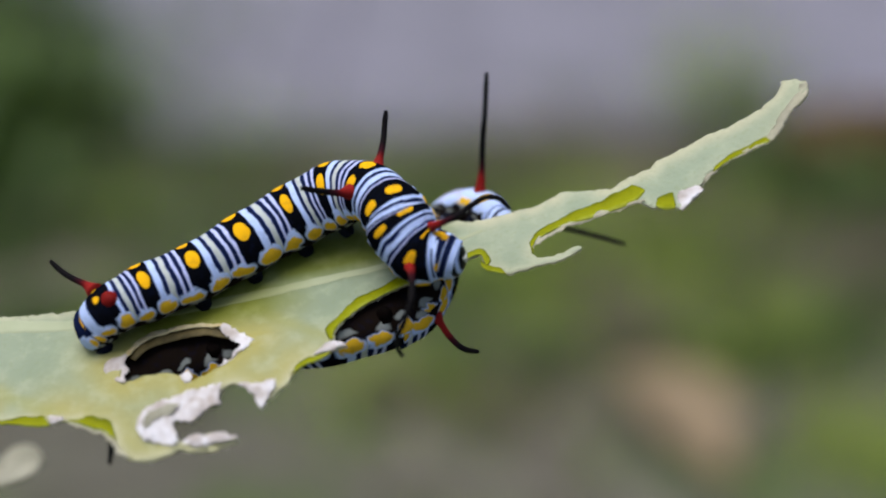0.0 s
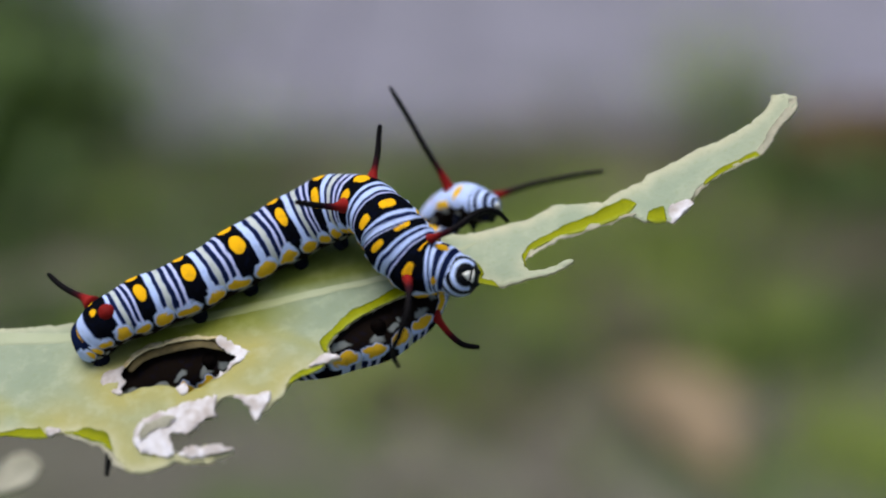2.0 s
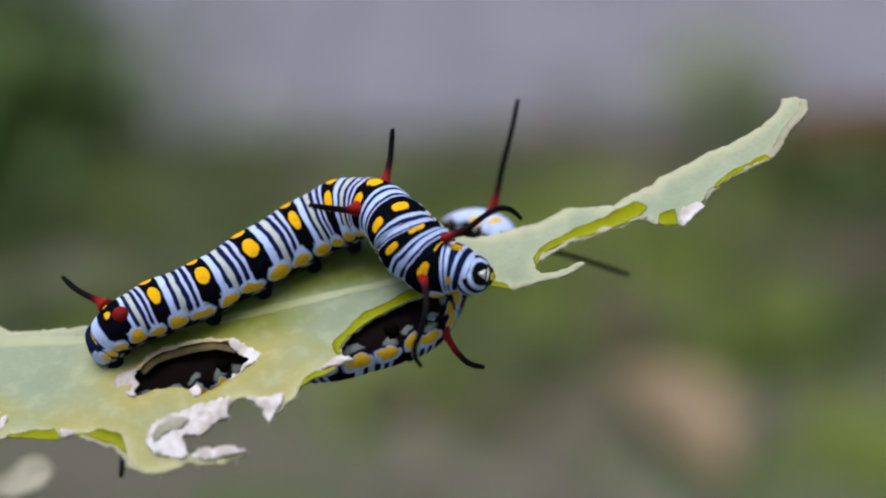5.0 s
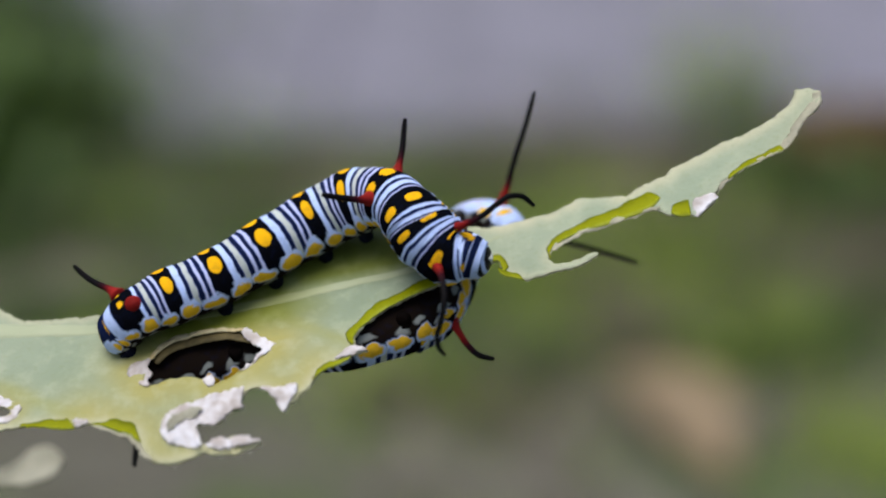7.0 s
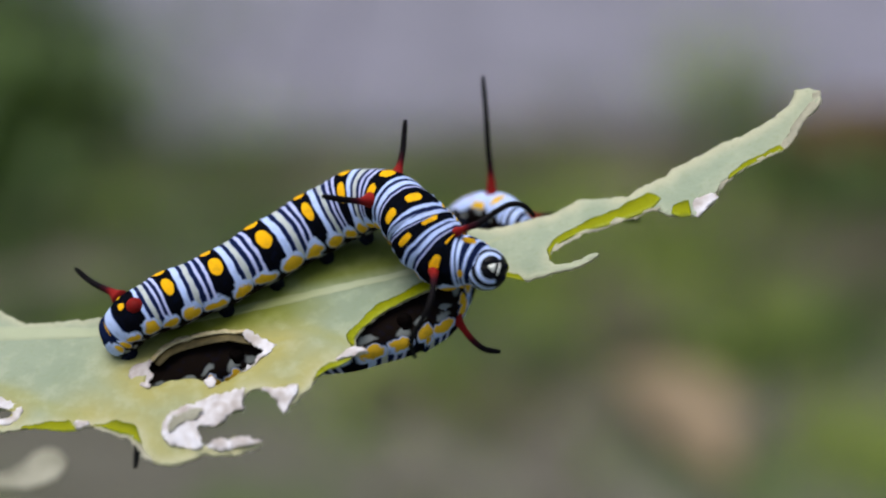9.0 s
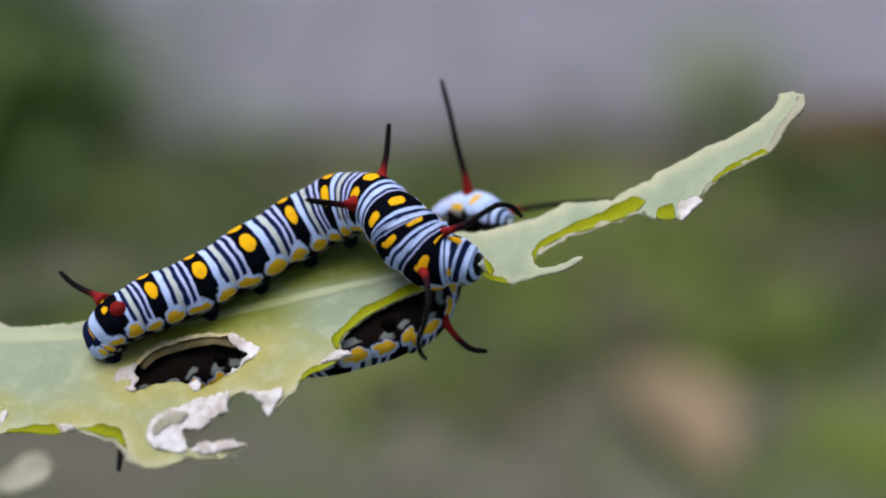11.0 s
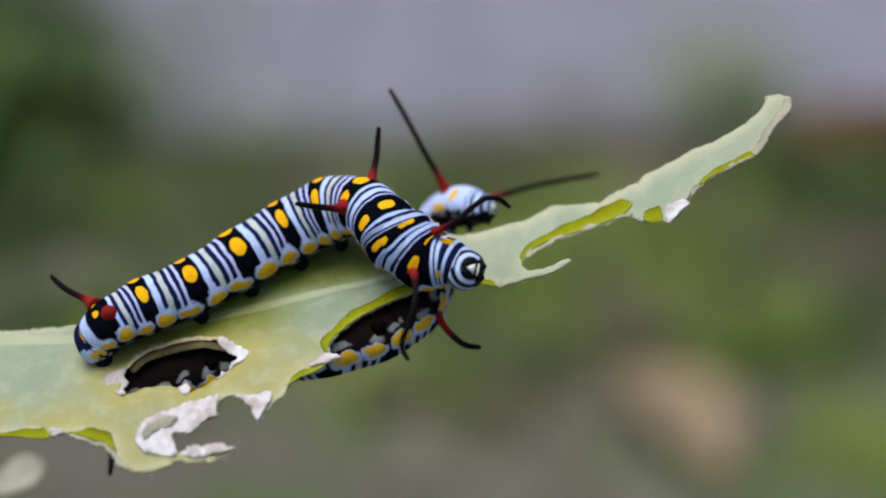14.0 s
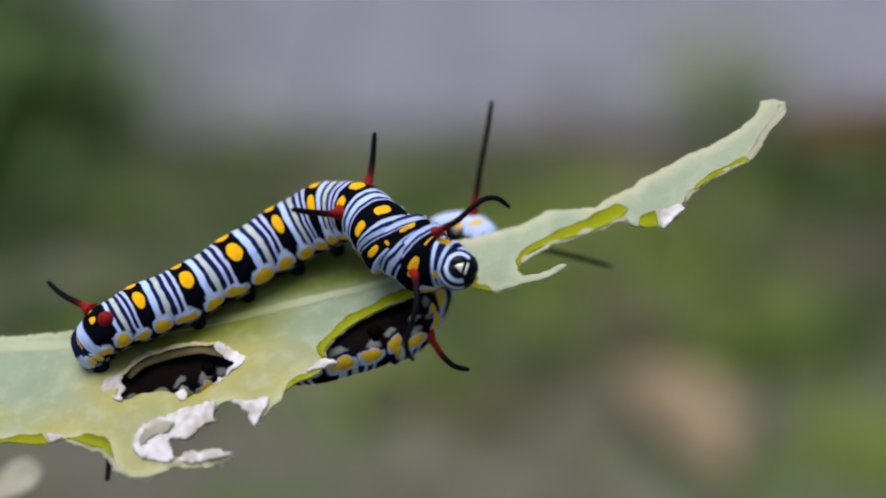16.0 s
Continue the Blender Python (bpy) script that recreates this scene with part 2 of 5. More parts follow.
FLESH = mottled("blue_black_flesh", (0.003, 0.004, 0.008), (0.008, 0.010, 0.024), 900, 0.55, 0.3, 0.0001)
dull(FLESH, 0.03)
BELLY = dull(mottled("brown_black_flesh", (0.003, 0.002, 0.002), (0.006, 0.005, 0.005), 900, 0.6, 0.3, 0.0001), 0.0)
FACE = mottled("face_white", (0.62, 0.66, 0.72), (0.75, 0.76, 0.74), 900, 0.3)
CUT = cut_material()
DRY = mottled("dried_papery_leaf", (0.52, 0.46, 0.47), (0.85, 0.84, 0.94), 260, 0.7, 0.5, 0.0003, 4, 0.3)
TAN = mottled("tan_dried_leaf", (0.50, 0.40, 0.21), (0.66, 0.58, 0.38), 420, 0.7, 0.5, 0.0002, 5, 0.15)
RIB = rib_material()
BROWN = mottled("brown_dried_skin", (0.060, 0.044, 0.012), (0.125, 0.095, 0.034), 420, 0.7, 0.4, 0.0001, 5, 0.2)
LIP = mottled("cream_torn_lip", (0.53, 0.51, 0.42), (0.66, 0.64, 0.54), 420, 0.6, 0.4, 0.0001, 5, 0.5)
STALK = mottled("green_stalk", (0.16, 0.22, 0.07), (0.24, 0.30, 0.12), 120, 0.5, 0.3, 0.0003)
PALE = mottled("pale_dead_leaf", (0.34, 0.33, 0.27), (0.50, 0.49, 0.42), 300, 0.6, 0.4, 0.0002, 6, 0.3)
HAIR = mottled("leaf_down", (0.7, 0.7, 0.62), (0.8, 0.8, 0.75), 900, 0.5)


# ---- geometry helpers ----
ROOT = {}


def part(name, mesh, material, parent, label="", origin=None):
    """Links a mesh, given in plant space, as one object under a thing or a part."""
    ob = new(name, mesh)
    mats = material if isinstance(material, (list, tuple)) else [material]
    for m in mats:
        mesh.materials.append(m)
    o = Vector(origin) * MM if origin is not None else (ROOT[parent.name] if parent else Vector())
    mesh.transform(Matrix.Translation(-o))
    mesh.shade_smooth()
    ROOT[ob.name] = o
    if parent:
        ob.parent = parent
        ob.location = o - ROOT[parent.name]
    if label:
        tagged(ob, label)
    return ob


def thing(name, base, label, category, group=""):
    ob = new(name)
    ob.empty_display_size = 0.005
    ROOT[ob.name] = Vector(base) * MM
    ob.location = Vector(MIDDLE) + ROOT[ob.name]
    return tagged(ob, label, category, group)


def hermite(keys, values, at):
    """Smooth values between keys (columns)."""
    keys, values, at = np.asarray(keys, float), np.asarray(values, float), np.asarray(at, float)
    slope = np.gradient(values, keys, axis=0)
    i = np.clip(np.searchsorted(keys, at, side="right") - 1, 0, len(keys) - 2)
    h = keys[i + 1] - keys[i]
    t = (at - keys[i]) / h
    t, h = t[:, None], h[:, None]
    return ((2 * t**3 - 3 * t**2 + 1) * values[i] + (t**3 - 2 * t**2 + t) * h * slope[i]
            + (3 * t**2 - 2 * t**3) * values[i + 1] + (t**3 - t**2) * h * slope[i + 1])


def unit(v):
    return v / np.maximum(np.linalg.norm(v, axis=-1, keepdims=True), 1e-9)


def rings_mesh(name, rings, us, vs, capped=True):
    """A tube from rings (n, k, 3) in mm; the pattern map takes us along and vs round."""
    n, k, _ = rings.shape
    verts = [tuple(p * MM) for p in rings.reshape(-1, 3)]
    faces = [(i * k + j, i * k + (j + 1) % k, (i + 1) * k + (j + 1) % k, (i + 1) * k + j) for i in range(n - 1) for j in range(k)]
    if capped:
        for i, turn in ((0, -1), (n - 1, 1)):
            verts.append(tuple(rings[i].mean(0) * MM))
            c = len(verts) - 1
            faces += [(c, i * k + j, i * k + (j + 1) % k)[::turn] if turn > 0 else (c, i * k + (j + 1) % k, i * k + j) for j in range(k)]
    me = bpy.data.meshes.new(name)
    me.from_pydata(verts, [], faces)
    uv = np.zeros((len(verts), 2))
    uv[:n * k, 0] = np.repeat(us, k)
    uv[:n * k, 1] = np.tile(vs, n)
    if capped:
        uv[n * k] = (us[0], 0.5)
        uv[n * k + 1] = (us[-1], 0.5)
    layer = me.uv_layers.new(name="pattern")
    loops = np.zeros(len(me.loops), int)
    me.loops.foreach_get("vertex_index", loops)
    layer.data.foreach_set("uv", uv[loops].ravel())
    me.validate()
    return me


def tube(name, points, radii, sides=12, per=10, wobble=0.0, true_length=False):
    """A round tapering tube along a smooth path."""
    pts = np.asarray(points, float)
    key = np.concatenate([[0], np.cumsum(np.linalg.norm(np.diff(pts, axis=0), axis=1))])
    total = key[-1]
    key /= total
    t = np.linspace(0, 1, per * (len(pts) - 1) + 1)
    c = hermite(key, pts, t)
    r = np.interp(t, np.linspace(0, 1, len(radii)), radii)
    tan = unit(np.gradient(c, axis=0))
    ref = np.array([0.31, -0.87, 0.38])
    a = unit(np.cross(tan, ref))
    b = np.cross(tan, a)
    phi = np.linspace(0, 2 * math.pi, sides, endpoint=False)
    wave = 1 + wobble * np.sin(t * 90)[:, None, None]
    rings = c[:, None] + r[:, None, None] * wave * (np.cos(phi)[None, :, None] * a[:, None] + np.sin(phi)[None, :, None] * b[:, None])
    return rings_mesh(name, rings, t * (total / 10 if true_length else 1), np.abs(phi / math.pi - 1))


# ---- the sway of the plant: seconds, mm, degrees ----
SWAY = [
    (0, -0.3, -0.42, 0.76, -0.16, -0.07, -0.02), (0.5, 0.16, -0.28, 0.75, 0.02, 0.05, 0.1),
    (1, 0.39, -0.3, 0.53, -0.53, -0.02, -0.05), (1.5, -0.01, -0.01, 0.01, -0.03, 0.01, 0),
    (2, -0.85, 0.5, -0.71, 0.02, -0.1, -0.06), (2.5, -1.08, 0.93, -1.38, -0.09, -0.09, 0.05),
    (3, -0.58, 1.43, -1.72, -0.26, -0.05, 0.19), (3.5, -0.3, 1.55, -2.23, 0.04, -0.07, 0.04),
    (4, -0.26, 1.14, -2.63, -0.47, -0.11, -0.01), (4.5, 0, 1.11, -1.89, -0.54, -0.18, -0.24),
    (4.7, 0.13, 0.91, -1.35, -0.54, -0.18, -0.24), (6.8, 0.38, 1.16, -0.79, -0.09, 0.04, -0.02),
    (7, 1.23, 1.2, -0.35, -0.09, 0.04, -0.02), (7.5, 1.82, 1.02, 0.08, -0.37, 0.07, -0.03),
    (8, 2.1, 1.01, 0.1, -0.15, -0.02, -0.34), (8.5, 2.05, 1.06, -0.04, -0.23, -0.06, -0.24),
    (9, 1.29, 1.29, -0.5, -0.43, -0.26, -0.28), (9.5, 1.69, 1.43, -0.8, -0.52, -0.13, -0.06),
    (10, 0.72, 1.14, -0.97, -0.74, -0.21, -0.22), (10.2, 0.3, 1.14, -0.92, -0.74, -0.21, -0.22),
    (12.3, -0.49, 1.9, -0.77, -0.13, -0.28, 0.07), (12.5, -0.81, 1.88, -1.22, -0.13, -0.28, 0.07),
    (13, -1.79, 1.68, -1.73, -0.61, -0.33, 0.13), (13.5, -1.17, 1.39, -1.37, -0.69, -0.35, 0.17),
    (14, -0.95, 1.75, -1.23, -0.28, -0.35, 0.07), (14.5, -0.94, 1.76, -1.28, -0.54, -0.51, -0.2),
    (15, -0.26, 1.73, -1.16, -0.11, -0.25, 0.09), (15.5, -0.8, 1.74, -1.5, 0.02, -0.44, -0.07),
    (16, -1.29, 1.93, -1.75, -0.1, -0.43, 0.19)]


def swayed(base):
    """Rows of a thing that is carried by the plant, its base given in plant space (mm)."""
    b = Matrix.Translation(Vector(base) * MM)
    return [(t, Matrix.Translation(MIDDLE) @ pose(x * MM, y * MM, z * MM, rx, ry, rz) @ b) for t, x, y, z, rx, ry, rz in SWAY]


# ---- the ground and what lies on it ----
def sheet_grid(name, x0, x1, y0, y1, nx, ny, rise):
    xs, ys = np.linspace(x0, x1, nx), np.linspace(y0, y1, ny)
    verts = [(x, y, rise(x, y)) for y in ys for x in xs]
    faces = [(j * nx + i, j * nx + i + 1, (j + 1) * nx + i + 1, (j + 1) * nx + i) for j in range(ny - 1) for i in range(nx - 1)]
    me = bpy.data.meshes.new(name)
    me.from_pydata(verts, [], faces)
    return me


def build_ground():
    m, tree, bsdf = mat("garden_soil", 0.9)
    co = nd(tree, "TexCoord").outputs["Object"]
    n1, n2, n3 = noise_of(tree, 4.0, 4, co), noise_of(tree, 14, 4, co), noise_of(tree, 90, 3, co)
    soil = mix(tree, step_up(tree, n2, 0.35, 0.65), rgb(0.062, 0.058, 0.046), rgb(0.105, 0.10, 0.086))
    moss = mix(tree, step_up(tree, n1, 0.45, 0.6), soil, rgb(0.055, 0.090, 0.020))
    tree.links.new(mix(tree, math_node(tree, "MULTIPLY", step_up(tree, n3, 0.5, 0.8), 0.5), moss, rgb(0.15, 0.14, 0.11)), bsdf.inputs["Base Color"])
    bump(tree, bsdf, n3, 0.8, 0.01)
    near = sheet_grid("ground", -60, 60, -60, 60, 3, 3, lambda x, y: 0)
    near.materials.append(m)
    tagged(new("ground", near), kind="structure")


def build_path():
    """A pale concrete path beyond the bed, in slabs with open joints."""
    stone = mottled("pale_concrete", (0.118, 0.117, 0.158), (0.214, 0.209, 0.282), 4, 0.85, 0.5, 0.004, 12)
    bed = sheet_grid("pavement", -3.2, 3.4, 2.06, 6.24, 2, 2, lambda x, y: 0.012)
    bed.materials.append(mottled("path_bedding", (0.12, 0.12, 0.11), (0.18, 0.17, 0.16), 20, 0.9))
    pavement = tagged(new("pavement", bed), kind="structure")
    bm = bmesh.new()
    bmesh.ops.create_cube(bm, size=1)
    bmesh.ops.scale(bm, vec=(0.595, 0.595, 0.03), verts=bm.verts)
    bmesh.ops.bevel(bm, geom=bm.edges[:], offset=0.008, segments=1, affect="EDGES")
    slab = bpy.data.meshes.new("slab")
    bm.to_mesh(slab)
    bm.free()
    slab.materials.append(stone)
    for i in range(11):
        for j in range(7):
            o = new("slab", slab)
            o.parent = pavement
            o.location = (-2.9 + 0.6 * i, 2.36 + 0.6 * j, 0.022 + random.uniform(-0.003, 0.003))
            o.rotation_euler = (random.uniform(-0.006, 0.006), random.uniform(-0.006, 0.006), random.uniform(-0.01, 0.01))


def blades(name, spots, material, label):
    """Tufts of bent blades: spots of (x, y, spread, count, height, width)."""
    rnd = np.random.RandomState(7)
    verts, faces = [], []
    for x, y, spread, count, height, width in spots:
        for _ in range(count):
            px, py = x + rnd.normal() * spread, y + rnd.normal() * spread
            h, w, a = height * rnd.uniform(0.5, 1.2), width * rnd.uniform(0.6, 1.3), rnd.uniform(0, 6.28)
            lean = rnd.uniform(0.2, 0.9) * h
            sx, sy, dx, dy = -math.sin(a) * w / 2, math.cos(a) * w / 2, math.cos(a) * lean, math.sin(a) * lean
            b = len(verts)
            for k, (t, ws) in enumerate(((0, 1), (0.4, 0.9), (0.75, 0.6), (1, 0.08))):
                z = h * (t - 0.25 * t * t)
                verts += [(px + dx * t * t + sx * ws, py + dy * t * t + sy * ws, z), (px + dx * t * t - sx * ws, py + dy * t * t - sy * ws, z)]
                if k:
                    faces.append((b + 2 * k - 2, b + 2 * k - 1, b + 2 * k + 1, b + 2 * k))
    me = bpy.data.meshes.new(name)
    me.from_pydata(verts, [], faces)
    me.materials.append(material)
    me.shade_smooth()
    return tagged(new(name, me), label, "grass", kind="stuff")


def scattered(seed, count, size, many, height, width, far=(1.15, 2.2)):
    """Small tufts strewn over the bed."""
    rnd = np.random.RandomState(seed)
    out = []
    for _ in range(count):
        y = rnd.uniform(*far)
        out.append((rnd.uniform(-0.34, 0.34) * y, y, size * rnd.uniform(0.6, 1.5), int(many * rnd.uniform(0.5, 1.4)), height, width))
    return out


build_ground()
build_path()
GRASS = mottled("grass_green", (0.15, 0.215, 0.03), (0.29, 0.37, 0.08), 3, 0.55, 0, 0.001, 8, 0.25)
DARKGRASS = mottled("dark_weed_green", (0.042, 0.085, 0.013), (0.088, 0.155, 0.028), 3, 0.55, 0, 0.001, 8, 0.2)
DRYGRASS = mottled("dry_grass_brown", (0.10, 0.085, 0.066), (0.19, 0.165, 0.135), 3, 0.7, 0, 0.001, 8, 0.15)
blades("grass", [(0.20, 1.59, 0.06, 700, 0.03, 0.004), (0.23, 1.60, 0.08, 800, 0.03, 0.004), (0.21, 1.43, 0.12, 600, 0.03, 0.004), (0.09, 1.43, 0.06, 380, 0.03, 0.004), (0.10, 1.75, 0.08, 260, 0.04, 0.004), (0.12, 1.57, 0.06, 450, 0.03, 0.004), (0.38, 1.12, 0.045, 260, 0.04, 0.004),
                 (0.31, 1.67, 0.10, 500, 0.05, 0.004), (0.15, 1.69, 0.14, 500, 0.05, 0.004), (0.42, 2.12, 0.06, 110, 0.24, 0.005), (-0.05, 1.23, 0.10, 110, 0.035, 0.003),
                 (0.0, 1.6, 0.25, 500, 0.035, 0.003), (0.11, 2.02, 0.08, 260, 0.05, 0.004), (-0.25, 1.9, 0.2, 400, 0.04, 0.003), (-0.20, 2.10, 0.06, 130, 0.06, 0.004), (-0.42, 2.15, 0.07, 170, 0.07, 0.004), (-0.52, 2.32, 0.08, 170, 0.07, 0.004)] + scattered(1, 26, 0.022, 170, 0.04, 0.004), GRASS, "short green grass in a garden bed")
blades("weeds", [(-0.66, 2.1, 0.10, 500, 0.20, 0.012), (-0.85, 2.6, 0.12, 300, 0.30, 0.012), (-0.40, 1.80, 0.12, 130, 0.06, 0.006), (-0.30, 2.02, 0.10, 110, 0.06, 0.006), (0.37, 1.34, 0.05, 200, 0.05, 0.005), (0.47, 1.44, 0.05, 150, 0.05, 0.005), (-0.30, 1.66, 0.08, 160, 0.05, 0.006),
                 (-0.19, 2.0, 0.10, 60, 0.05, 0.006), (-0.62, 1.85, 0.08, 300, 0.09, 0.006), (0.01, 1.73, 0.12, 120, 0.08, 0.006), (0.53, 1.86, 0.09, 420, 0.09, 0.007),
                 (-0.9, 1.8, 0.2, 400, 0.2, 0.012), (-0.5, 2.75, 0.10, 120, 0.12, 0.006), (0.17, 2.2, 0.07, 40, 0.09, 0.006), (-0.42, 2.24, 0.09, 130, 0.07, 0.006), (-0.28, 2.12, 0.06, 60, 0.06, 0.006)] + scattered(2, 18, 0.03, 160, 0.05, 0.005), DARKGRASS, "dark green weeds along the bed")
blades("dry_grass", [(-0.36, 2.08, 0.10, 240, 0.05, 0.005), (-0.50, 2.25, 0.10, 160, 0.05, 0.005), (0.47, 1.52, 0.09, 500, 0.05, 0.005), (0.06, 1.26, 0.06, 300, 0.03, 0.004), (0.0, 1.36, 0.07, 260, 0.03, 0.005),
                     (0.55, 1.69, 0.08, 200, 0.06, 0.005), (0.22, 2.08, 0.10, 300, 0.08, 0.005), (0.10, 1.95, 0.08, 400, 0.06, 0.005), (0.13, 2.1, 0.08, 400, 0.06, 0.005), (0.1, 2.3, 0.15, 100, 0.05, 0.005)] + scattered(3, 28, 0.022, 150, 0.04, 0.005) + scattered(4, 12, 0.05, 50, 0.05, 0.005, (2.05, 2.4)), DRYGRASS, "withered brown grass in the bed")


def gravel(spots):
    """Small rounded stones strewn thinly: spots of (x, y, spread, count, size)."""
    rnd = np.random.RandomState(17)
    bm = bmesh.new()
    bmesh.ops.create_icosphere(bm, subdivisions=1, radius=1)
    bm.verts.ensure_lookup_table()
    ball = np.array([v.co[:] for v in bm.verts])
    tris = np.array([[v.index for v in f.verts] for f in bm.faces])
    bm.free()
    verts, faces = [], []
    for x, y, spread, count, size in spots:
        for _ in range(count):
            r = size * rnd.uniform(0.5, 1.3)
            shape = ball * rnd.uniform(0.75, 1.2, 3) * (r, r, r * 0.6) * rnd.uniform(0.85, 1.15, (len(ball), 1))
            faces.append(tris + len(verts) * len(ball))
            verts.append(shape + (x + rnd.normal() * spread, y + rnd.normal() * spread, r * 0.3))
    me = bpy.data.meshes.new("gravel")
    me.from_pydata(np.concatenate(verts).tolist(), [], np.concatenate(faces).tolist())
    me.materials.append(mottled("grey_brown_stone", (0.22, 0.19, 0.16), (0.34, 0.30, 0.27), 30, 0.85, 0.3, 0.002))
    return tagged(new("gravel", me), "loose grey-brown stones on the soil", "gravel", kind="stuff")


gravel([(-0.08, 2.05, 0.09, 130, 0.010), (0.10, 2.1, 0.09, 130, 0.010), (0.30, 2.15, 0.08, 200, 0.010), (-0.45, 1.58, 0.05, 100, 0.008), (0.26, 1.98, 0.05, 160, 0.009), (0.24, 1.85, 0.04, 70, 0.009),
        (-0.44, 2.02, 0.05, 60, 0.009), (-0.12, 2.0, 0.07, 110, 0.009), (0.52, 1.60, 0.06, 140, 0.008), (0.03, 1.2, 0.08, 130, 0.006), (-0.03, 1.33, 0.08, 170, 0.006), (0.0, 1.30, 0.06, 260, 0.006)])


def build_dry_leaf():
    tan = mottled("dry_tan_leaf", (0.20, 0.15, 0.095), (0.29, 0.215, 0.14), 30, 0.7, 0.4, 0.001, 6, 0.15)
    verts, faces = [], []
    n, k = 22, 9
    for i in range(n):
        t = i / (n - 1)
        half = 0.036 * math.sin(math.pi * min(1, t * 0.93 + 0.05)) ** 0.8 * 1.35
        for j in range(k):
            q = j / (k - 1) * 2 - 1
            verts.append((q * half, t * 0.23, 0.006 + 0.35 * abs(q) * half + 0.016 * math.sin(t * 3.1) + 0.002 * math.sin(9 * t + 4 * q)))
    for i in range(n - 1):
        for j in range(k - 1):
            a = i * k + j
            faces.append((a, a + 1, a + k + 1, a + k))
    leaf = tagged(new("fallen_leaf"), "curled dry tan fallen leaf on the soil", "fallen leaf")
    leaf.empty_display_size = 0.05
    leaf.matrix_world = pose(0.186, 1.275, 0.004, 0, 0, -166)
    me = bpy.data.meshes.new("blade")
    me.from_pydata(verts, [], faces)
    me.materials.append(tan)
    me.shade_smooth()
    blade = new("blade", me)
    blade.parent = leaf
    mod = blade.modifiers.new("thickness", "SOLIDIFY")
    mod.thickness = 0.0008
    # a raised rib down its middle, and the stub of its stalk
    rib, ends, k = [], [], 8
    for i in range(n + 4):
        t = i / (n - 1)
        half = 0.0022 * max(0.35, 1 - 0.6 * t)
        z = 0.006 + 0.016 * math.sin(min(t, 1.0) * 3.1) + 0.002 * math.sin(9 * min(t, 1.0))
        rib += [(half * math.cos(q * math.tau / k), t * 0.23, z + half * 0.6 * math.sin(q * math.tau / k)) for q in range(k)]
        if i:
            ends += [((i - 1) * k + q, (i - 1) * k + (q + 1) % k, i * k + (q + 1) % k, i * k + q) for q in range(k)]
    me = bpy.data.meshes.new("midrib")
    me.from_pydata(rib, [], ends)
    me.materials.append(mottled("dry_leaf_rib", (0.13, 0.09, 0.05), (0.19, 0.135, 0.08), 40, 0.75, 0.3, 0.001))
    me.shade_smooth()
    midrib = tagged(new("midrib", me), "darker dry midrib")
    midrib.parent = leaf


def build_clod():
    brown = mottled("brown_clod", (0.045, 0.026, 0.009), (0.095, 0.056, 0.018), 25, 0.9, 0.8, 0.004)
    bm = bmesh.new()
    bmesh.ops.create_icosphere(bm, subdivisions=4, radius=1)
    for v in bm.verts:
        v.co *= 1 + 0.35 * noise.noise(v.co * 1.7) + 0.12 * noise.noise(v.co * 5)
        v.co = Vector((v.co.x * 0.12, v.co.y * 0.09, v.co.z * 0.07))
    me = bpy.data.meshes.new("clod")
    bm.to_mesh(me)
    bm.free()
    me.materials.append(brown)
    ob = tagged(new("soil_clod", me), "rough dark brown clod of soil on the ground", "soil clod")
    ob.location = (0.585, 1.98, 0.03)


build_dry_leaf()
build_clod()

# ---- the leaf: s runs along the midrib, w across it towards the camera's side, in mm ----
LEAF_O, LEAF_A, LEAF_B, LEAF_N = (np.array(v) for v in ((0, -0.03, -0.09), (0.983, 0.0633, 0.1738), (0.1308, -0.9022, -0.4113), (-0.1308, -0.4267, 0.895)))


def on_leaf(s, w, lift=0.0):
    """The leaf's surface: flat by the stalk, rising to the tip, drooping at both margins."""
    s, w = np.asarray(s, float), np.asarray(w, float)
    droop = 0.055 * np.clip((5 - s) / 10, 0, 1)
    height = 0.0085 * np.maximum(s - 2, 0) ** 2 - 0.018 * np.maximum(w - 9, 0) ** 2 - droop * np.maximum(-w - 2, 0) ** 2 + lift
    return LEAF_O + s[..., None] * LEAF_A + w[..., None] * LEAF_B + height[..., None] * LEAF_N


NEAR_EDGE = [
    (-53.39, 3.07), (-48.63, 6.64), (-42.72, 9.68), (-38.99, 10.54), (-37.16, 10.62), (-35.33, 10.82),
    (-33.73, 11.07), (-32.94, 11.46), (-32.35, 11.8), (-31.58, 11.55), (-30.31, 11.88), (-28.51, 12.54),
    (-27.89, 13.28), (-27.57, 14.44), (-27.08, 15.49), (-26.32, 16.15), (-25.37, 16.52), (-24.21, 16.52),
    (-23.26, 16.2), (-22.49, 15.98), (-21.71, 16.27), (-20.59, 16.63), (-19.34, 16.5), (-18.44, 16.31),
    (-17.83, 16.02), (-18.2, 15.71), (-19.89, 15.18), (-21.09, 15.18), (-21.99, 15.28), (-22.53, 15.36),
    (-22.8, 14.64), (-23.06, 13.85), (-22.68, 13.48), (-21.54, 13.92), (-20.8, 13.57), (-20.23, 13.03),
    (-19.49, 12.73), (-19.05, 12.92), (-19.29, 12.35), (-19.07, 11.76), (-18.68, 11.19), (-17.86, 11.16),
    (-16.9, 11.71), (-16.41, 12.56), (-15.9, 14), (-15.48, 13.28), (-14.73, 12.93), (-14.18, 12.26),
    (-13.52, 12.03), (-13.12, 11.03)]
